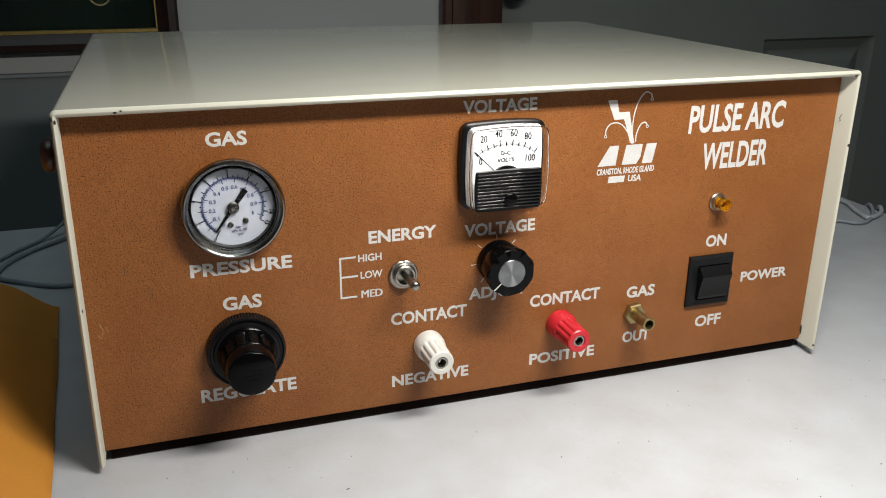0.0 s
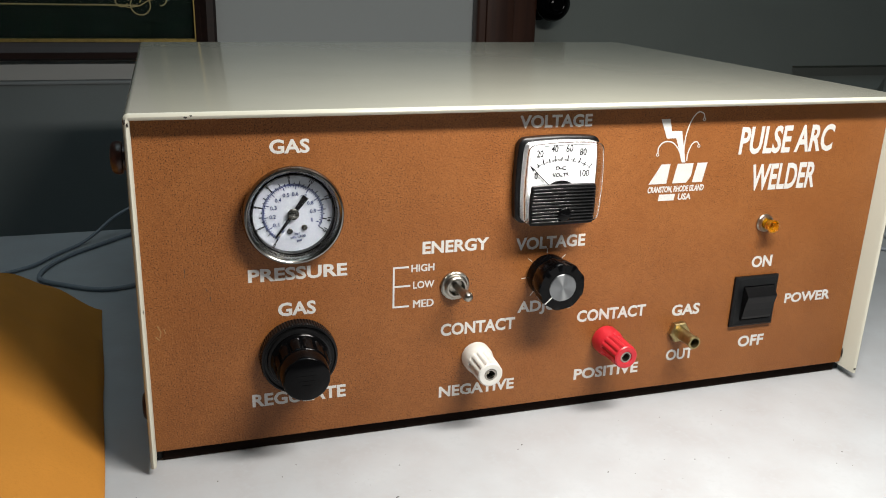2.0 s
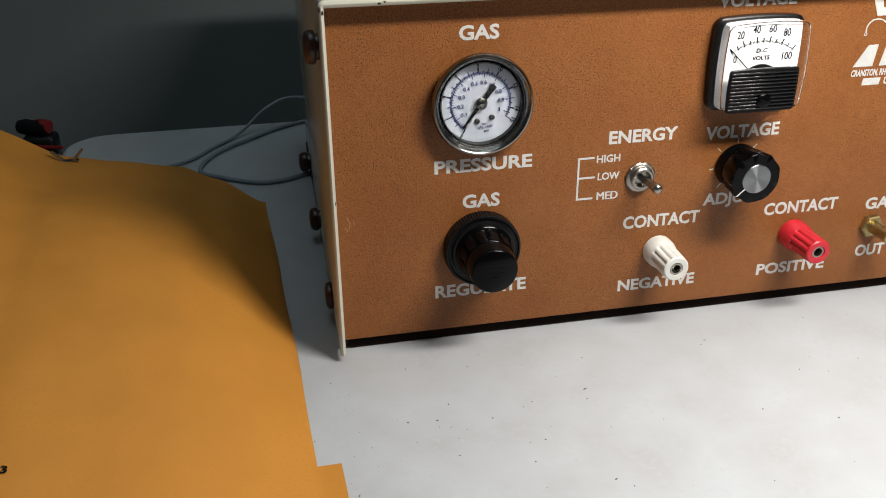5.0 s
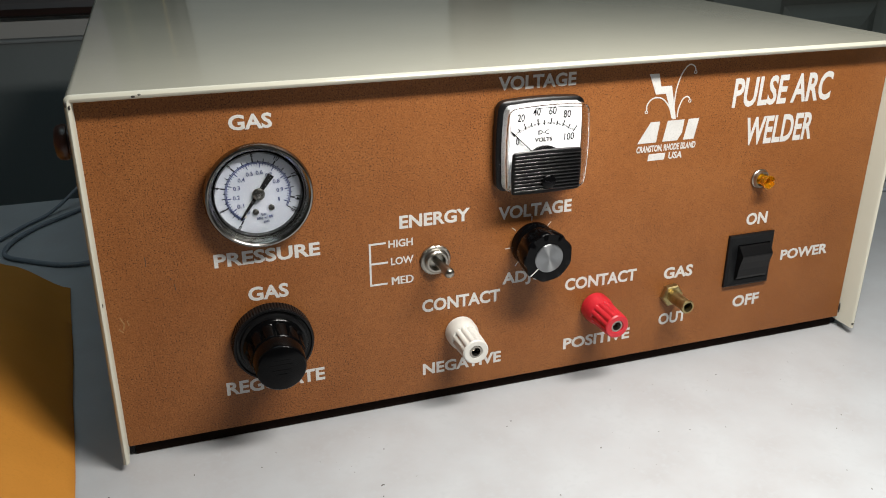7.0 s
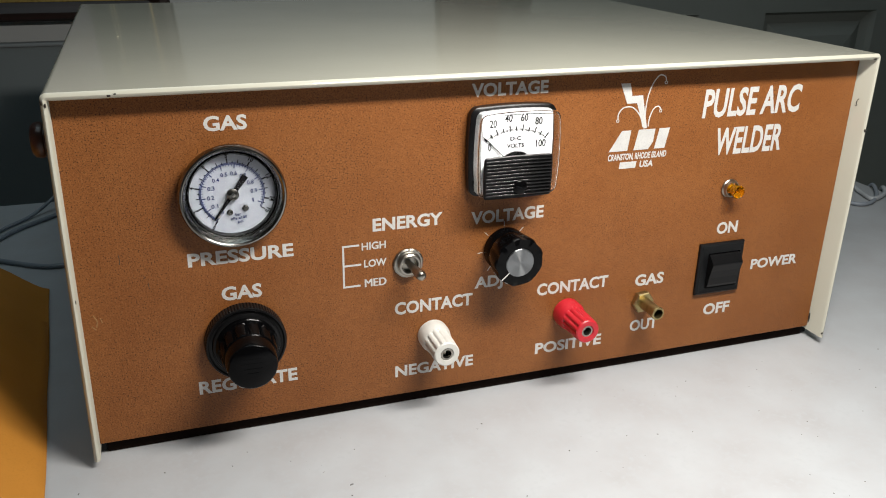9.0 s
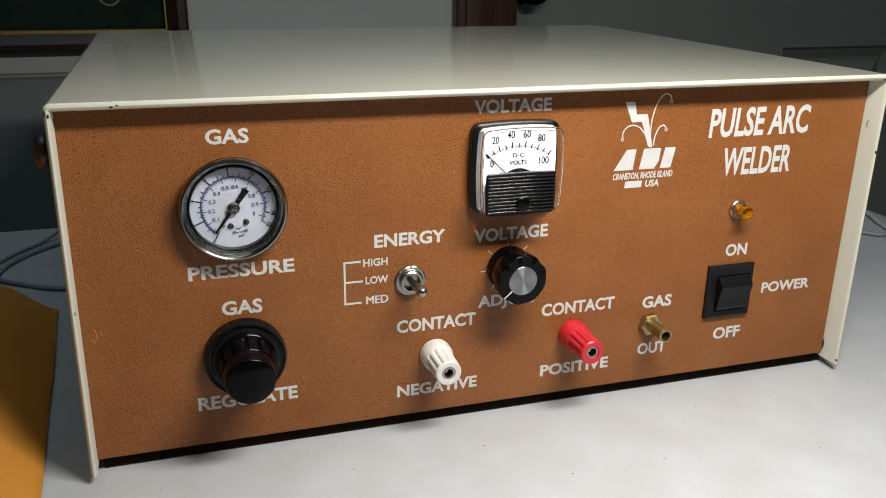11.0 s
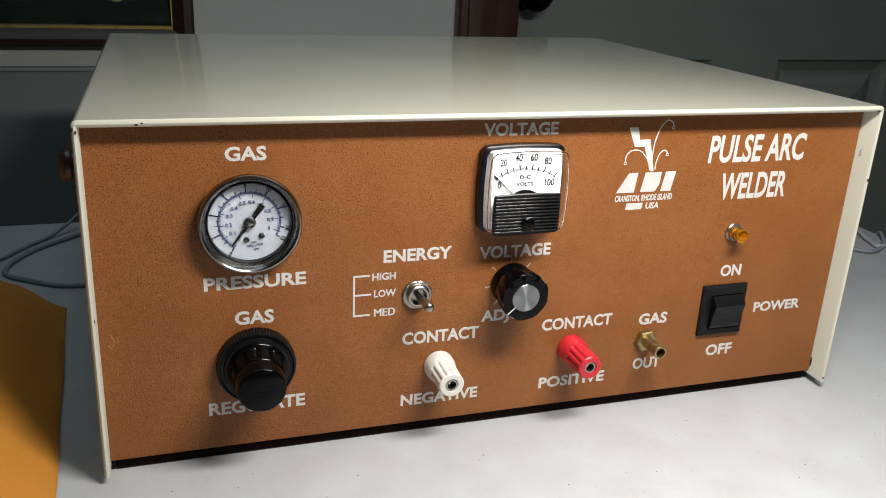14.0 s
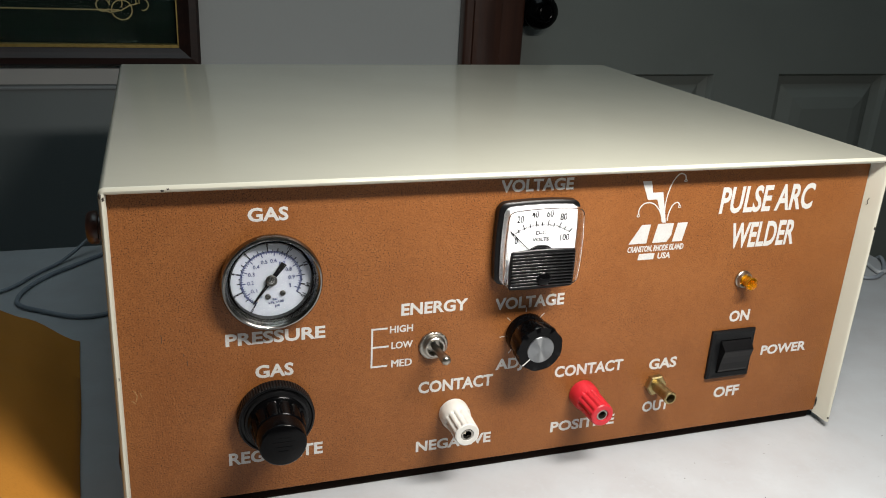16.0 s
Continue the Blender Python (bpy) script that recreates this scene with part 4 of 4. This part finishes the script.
def rocker_switch():
    x0, x1, z0, z1 = 0.3122, 0.3404, 0.0398, 0.0698
    a0, a1, b0, b1 = 0.3176, 0.3380, 0.0437, 0.0643
    bm = bmesh.new()
    loops = []
    for i, y in ((0.0, -0.0001), (0.0, -0.0016), (0.0012, -0.0026)):
        loops.append([bm.verts.new((x, y, z)) for x, z in ((x0 + i, z0 + i), (x1 - i, z0 + i), (x1 - i, z1 - i), (x0 + i, z1 - i))])
    for i, y in ((0.0, -0.0022), (0.0003, 0.0)):
        loops.append([bm.verts.new((x, y, z)) for x, z in ((a0 + i, b0 + i), (a1 - i, b0 + i), (a1 - i, b1 - i), (a0 + i, b1 - i))])
    for p, q in zip(loops, loops[1:]):
        for k in range(4):
            bm.faces.new((p[k], p[(k + 1) % 4], q[(k + 1) % 4], q[k]))
    bmesh.ops.recalc_face_normals(bm, faces=bm.faces)
    s = part("rocker_switch", bm, BLACK_MATT, welder, "square black rocker power switch set to off")
    bm = bmesh.new()
    prof = ((0.0636, 0.0), (0.0636, -0.0024), (0.0632, -0.0030), (0.0598, -0.0062), (0.0591, -0.0066), (0.0584, -0.0065), (0.0548, -0.0054), (0.0505, -0.0044), (0.0462, -0.0038), (0.0447, -0.0032), (0.0442, 0.0))
    l = [bm.verts.new((a0 + 0.0007, y, z)) for z, y in prof]
    r = [bm.verts.new((a1 - 0.0007, y, z)) for z, y in prof]
    for i in range(len(prof) - 1):
        bm.faces.new((l[i], l[i + 1], r[i + 1], r[i]))
    bm.faces.new(l[::-1])
    bm.faces.new(r)
    bmesh.ops.recalc_face_normals(bm, faces=bm.faces)
    part("rocker", bm, BLACK_PLASTIC, s)


rocker_switch()

# ---- things on the table ----


def profile(points, u):
    for (a, p), (b, q) in zip(points, points[1:]):
        if u <= b:
            t = (u - a) / (b - a)
            t = t * t * (3 - 2 * t) * 0.5 + t * 0.5
            return p + (q - p) * t
    return points[-1][1]


RIGHT = ((0.0, -0.0170), (0.3, -0.0210), (0.65, -0.0275), (1.0, -0.0345))
FRONT_Z = ((0.0, 0.0065), (0.3, 0.0250), (0.46, 0.0340), (0.60, 0.0405), (1.0, 0.046))
BACK_Z = ((0.0, 0.0030), (0.12, 0.0240), (0.21, 0.0350), (0.36, 0.0430), (0.47, 0.0475), (0.64, 0.072), (0.80, 0.096), (1.0, 0.11))


def envelope_point(u, v):
    """u: across from the right edge, v: from the front edge to the back."""
    y = -0.121 + 0.316 * v - 0.01 * u * v
    x = profile(RIGHT, v) - 0.252 * u
    k = min(1.0, v / 0.72)
    k = k * k * (3 - 2 * k)
    z = profile(FRONT_Z, u) * (1 - k) + profile(BACK_Z, u) * k
    z += 0.014 * math.sin(math.pi * v) * math.sin(math.pi * min(1.0, u * 1.3)) ** 0.8
    z += 0.0012 * noise.noise(Vector((x * 28, y * 22, 3.0))) + 0.0004 * noise.noise(Vector((x * 90, y * 80, 9.0)))
    return Vector((x, y, max(z, 0.0034)))


def envelope():
    e = thing("manila_envelope", "bulging golden manila clasp envelope lying on the table", "envelope")
    nu, nv = 60, 70
    bm = bmesh.new()
    top = [[bm.verts.new(envelope_point(i / nu, j / nv)) for j in range(nv + 1)] for i in range(nu + 1)]
    low = [[bm.verts.new(top[i][j].co - Vector((0, 0, 0.0012))) for j in range(nv + 1)] for i in range(nu + 1)]
    for i in range(nu):
        for j in range(nv):
            bm.faces.new((top[i][j], top[i + 1][j], top[i + 1][j + 1], top[i][j + 1]))
            bm.faces.new((low[i][j], low[i][j + 1], low[i + 1][j + 1], low[i + 1][j]))
    rim = [(i, 0) for i in range(nu)] + [(nu, j) for j in range(nv)] + [(i, nv) for i in range(nu, 0, -1)] + [(0, j) for j in range(nv, 0, -1)]
    for (a, b), (c, d) in zip(rim, rim[1:] + rim[:1]):
        bm.faces.new((top[a][b], low[a][b], low[c][d], top[c][d]))
    bmesh.ops.recalc_face_normals(bm, faces=bm.faces)
    body = part("pouch", bm, KRAFT, e, smooth=60)
    # folded bottom strip, a little wider than the pouch
    bm = bmesh.new()
    rows = []
    for i in range(-3, nu + 1):
        u = i / nu
        row = []
        for v in (0.0, 0.02, 0.05, 0.08, 0.10):
            p = envelope_point(max(u, 0.0), v) + Vector((-0.252 * min(u, 0.0) * 0.75, 0, 0.0004))
            row.append(bm.verts.new(p))
        rows.append(row)
    for a, b in zip(rows, rows[1:]):
        for k in range(4):
            bm.faces.new((a[k], b[k], b[k + 1], a[k + 1]))
    bmesh.ops.recalc_face_normals(bm, faces=bm.faces)
    if sum(f.normal.z for f in bm.faces) < 0:
        bmesh.ops.reverse_faces(bm, faces=bm.faces)
    part("bottom_fold", bm, KRAFT, e, smooth=60)
    # size mark printed near the bottom
    me = glyphs("10 x 13", 0.02)
    xs = [v.co.x for v in me.vertices]
    ys = [v.co.y for v in me.vertices]
    for v in me.vertices:
        u = 0.478 - (v.co.x - min(xs)) / (max(xs) - min(xs)) * 0.062
        w = 0.052 + (v.co.y - min(ys)) / (max(ys) - min(ys)) * 0.0105
        v.co = envelope_point(u, w) + Vector((0, 0, 0.0011 + 0.00005 * v.co.z))
    me.materials.append(INK_BLACK)
    mark = new("size_mark", me)
    mark.parent = e
    tagged(mark, "black printed size mark")
    # metal clasp near the top edge
    c = envelope_point(0.46, 0.955)
    clasp = part("clasp", block(c.x - 0.006, c.x + 0.006, c.y - 0.002, c.y + 0.002, c.z + 0.0002, c.z + 0.0012, 0.0004), NICKEL, e, "bent metal clasp")
    for s in (-1, 1):
        bm = block(-0.0008, 0.0008, -0.0012, 0.0012, 0.0, 0.009, 0.0003)
        bmesh.ops.transform(bm, matrix=Matrix.Translation((c.x + s * 0.003, c.y, c.z + 0.0008)) @ Matrix.Rotation(radians(s * 42), 4, "Y"), verts=bm.verts)
        part("prong", bm, NICKEL, clasp)


envelope()


def tool_case():
    c = thing("tool_case", "black plastic tool case half under the envelope", "tool case")
    bm = block(-0.34, -0.086, -0.20, 0.10, 0.0, 0.024, 0.004, 3)
    part("shell", bm, BLACK_PLASTIC, c, smooth=40)
    part("lid_rim", block(-0.33, -0.094, -0.192, -0.125, 0.0238, 0.0262, 0.001), BLACK_MATT, c)
    dx, dy = -0.1030, -0.1475
    bm = bmesh.new()
    bmesh.ops.create_cone(bm, cap_ends=True, segments=40, radius1=0.0068, radius2=0.0066, depth=0.001, matrix=Matrix.Translation((dx, dy, 0.0268)))
    d = part("dial_disc", bm, DIAL_WHITE, c, "pale round disc with black marks")
    for k in range(4):
        a = radians(35 + 40 * k)
        bm = block(-0.0005, 0.0005, -0.0014, 0.0014, 0.0, 0.0003)
        bmesh.ops.transform(bm, matrix=Matrix.Translation((dx + 0.0088 * math.cos(a), dy + 0.0088 * math.sin(a), 0.0263)) @ Matrix.Rotation(a - math.pi / 2, 4, "Z"), verts=bm.verts)
        part("printed_bar", bm, DIAL_WHITE, d)
    for k, (ox, oy, sx, sy) in enumerate(((-0.001, 0.001, 0.0032, 0.0014), (0.002, -0.002, 0.0016, 0.0030))):
        part("dark_mark", block(dx + ox - sx, dx + ox + sx, dy + oy - sy, dy + oy + sy, 0.0272, 0.0276 + 0.0001 * k, 0.0002), INK_BLACK, d)


tool_case()

tagged(tube("cable", [(0.04, 0.372, 0.006), (0.012, 0.383, 0.019), (-0.012, 0.381, 0.023), (-0.032, 0.371, 0.017), (-0.048, 0.358, 0.007), (-0.060, 0.345, 0.0022), (-0.075, 0.325, 0.0018), (-0.090, 0.300, 0.0018), (-0.110, 0.285, 0.0018)], 0.0014, CORD), "thin grey cable arching up beside the welder", "cable", "loose cables")
tagged(tube("cable", [(0.06, 0.275, 0.0019), (0.02, 0.262, 0.0019), (-0.007, 0.2455, 0.0019), (-0.026, 0.2372, 0.0019), (-0.043, 0.2395, 0.0019), (-0.064, 0.2530, 0.0019), (-0.078, 0.2640, 0.0019), (-0.0825, 0.276, 0.0019), (-0.0785, 0.296, 0.0019), (-0.066, 0.3185, 0.0019), (-0.046, 0.340, 0.0019), (-0.022, 0.364, 0.0019), (0.004, 0.379, 0.0019), (0.04, 0.383, 0.0019)], 0.0017, CORD), "thin blue-grey cable looped on the table", "cable", "loose cables")
tagged(tube("cable", [(0.55, 0.33, 0.0025), (0.62, 0.295, 0.0025), (0.648, 0.245, 0.0025), (0.637, 0.209, 0.0025), (0.633, 0.190, 0.0025), (0.655, 0.199, 0.0025), (0.668, 0.215, 0.001), (0.683, 0.235, -0.03), (0.69, 0.245, -0.12)], 0.0020, CORD_PALE), "pale cable lying near the table edge", "cable", "loose cables")
tagged(tube("cable", [(0.50, 0.235, 0.0022), (0.56, 0.210, 0.0022), (0.600, 0.193, 0.0022), (0.612, 0.182, 0.0022), (0.628, 0.185, 0.0022), (0.650, 0.203, 0.0022), (0.664, 0.224, 0.0015), (0.681, 0.25, -0.03), (0.688, 0.262, -0.12)], 0.0017, CORD), "dark grey cable lying near the table edge", "cable", "loose cables")


def plug_lead():
    t = thing("test_lead", "red test lead with black and red grip", "test lead")
    tube("lead", [(-0.185, 0.31, 0.016), (-0.206, 0.318, 0.016), (-0.236, 0.327, 0.020), (-0.255, 0.33, 0.048), (-0.275, 0.332, 0.079), (-0.34, 0.33, 0.070), (-0.40, 0.33, -0.02)], 0.0014, CORD_RED, t, "red lead")
    bm = turned([(0.0, -0.016), (0.006, -0.015), (0.0075, -0.008), (0.0065, 0.0), (0.0078, 0.006), (0.006, 0.013), (0.0, 0.014)], 0, 0, 24)
    bmesh.ops.transform(bm, matrix=Matrix.Translation((-0.207, 0.33, 0.0275)) @ Matrix.Scale(0.85, 4) @ Matrix.Rotation(radians(68), 4, "Z"), verts=bm.verts)
    part("grip", bm, BLACK_MATT, t, "black grip", 50)
    bm = turned([(0.0, -0.008), (0.006, -0.007), (0.0068, 0.0), (0.006, 0.006), (0.0, 0.008)], 0, 0, 24)
    bmesh.ops.transform(bm, matrix=Matrix.Translation((-0.200, 0.328, 0.0285)) @ Matrix.Scale(0.85, 4) @ Matrix.Rotation(radians(68), 4, "Z"), verts=bm.verts)
    part("collar", bm, CORD_RED, t, "red collar", 50)
    part("body", block(-0.217, -0.192, 0.320, 0.340, 0.0, 0.022, 0.004, 3), BLACK_MATT, t, "black body", 40)


plug_lead()


def grit():
    """Specks of grit scattered over the tabletop."""
    rng = random.Random(4)
    bm = bmesh.new()
    for i in range(180):
        x, y = rng.uniform(-0.04, 0.45), -0.015 - abs(rng.gauss(0, 0.12))
        if i % 4 == 0:
            x, y = rng.uniform(-0.05, 0.12), rng.uniform(-0.16, -0.02)
        r = rng.choice((0.00014, 0.0002, 0.00026, 0.00036))
        bmesh.ops.create_icosphere(bm, subdivisions=1, radius=r, matrix=Matrix.Translation((x, y, r * 0.35)) @ Matrix.Rotation(rng.uniform(0, 3), 4, "Z") @ Matrix.Diagonal((rng.uniform(0.8, 1.9), 1, 0.5, 1)))
    tagged(part("grit", bm, SPECK), "tiny dark specks of grit scattered over the tabletop", "grit", kind="stuff")


grit()
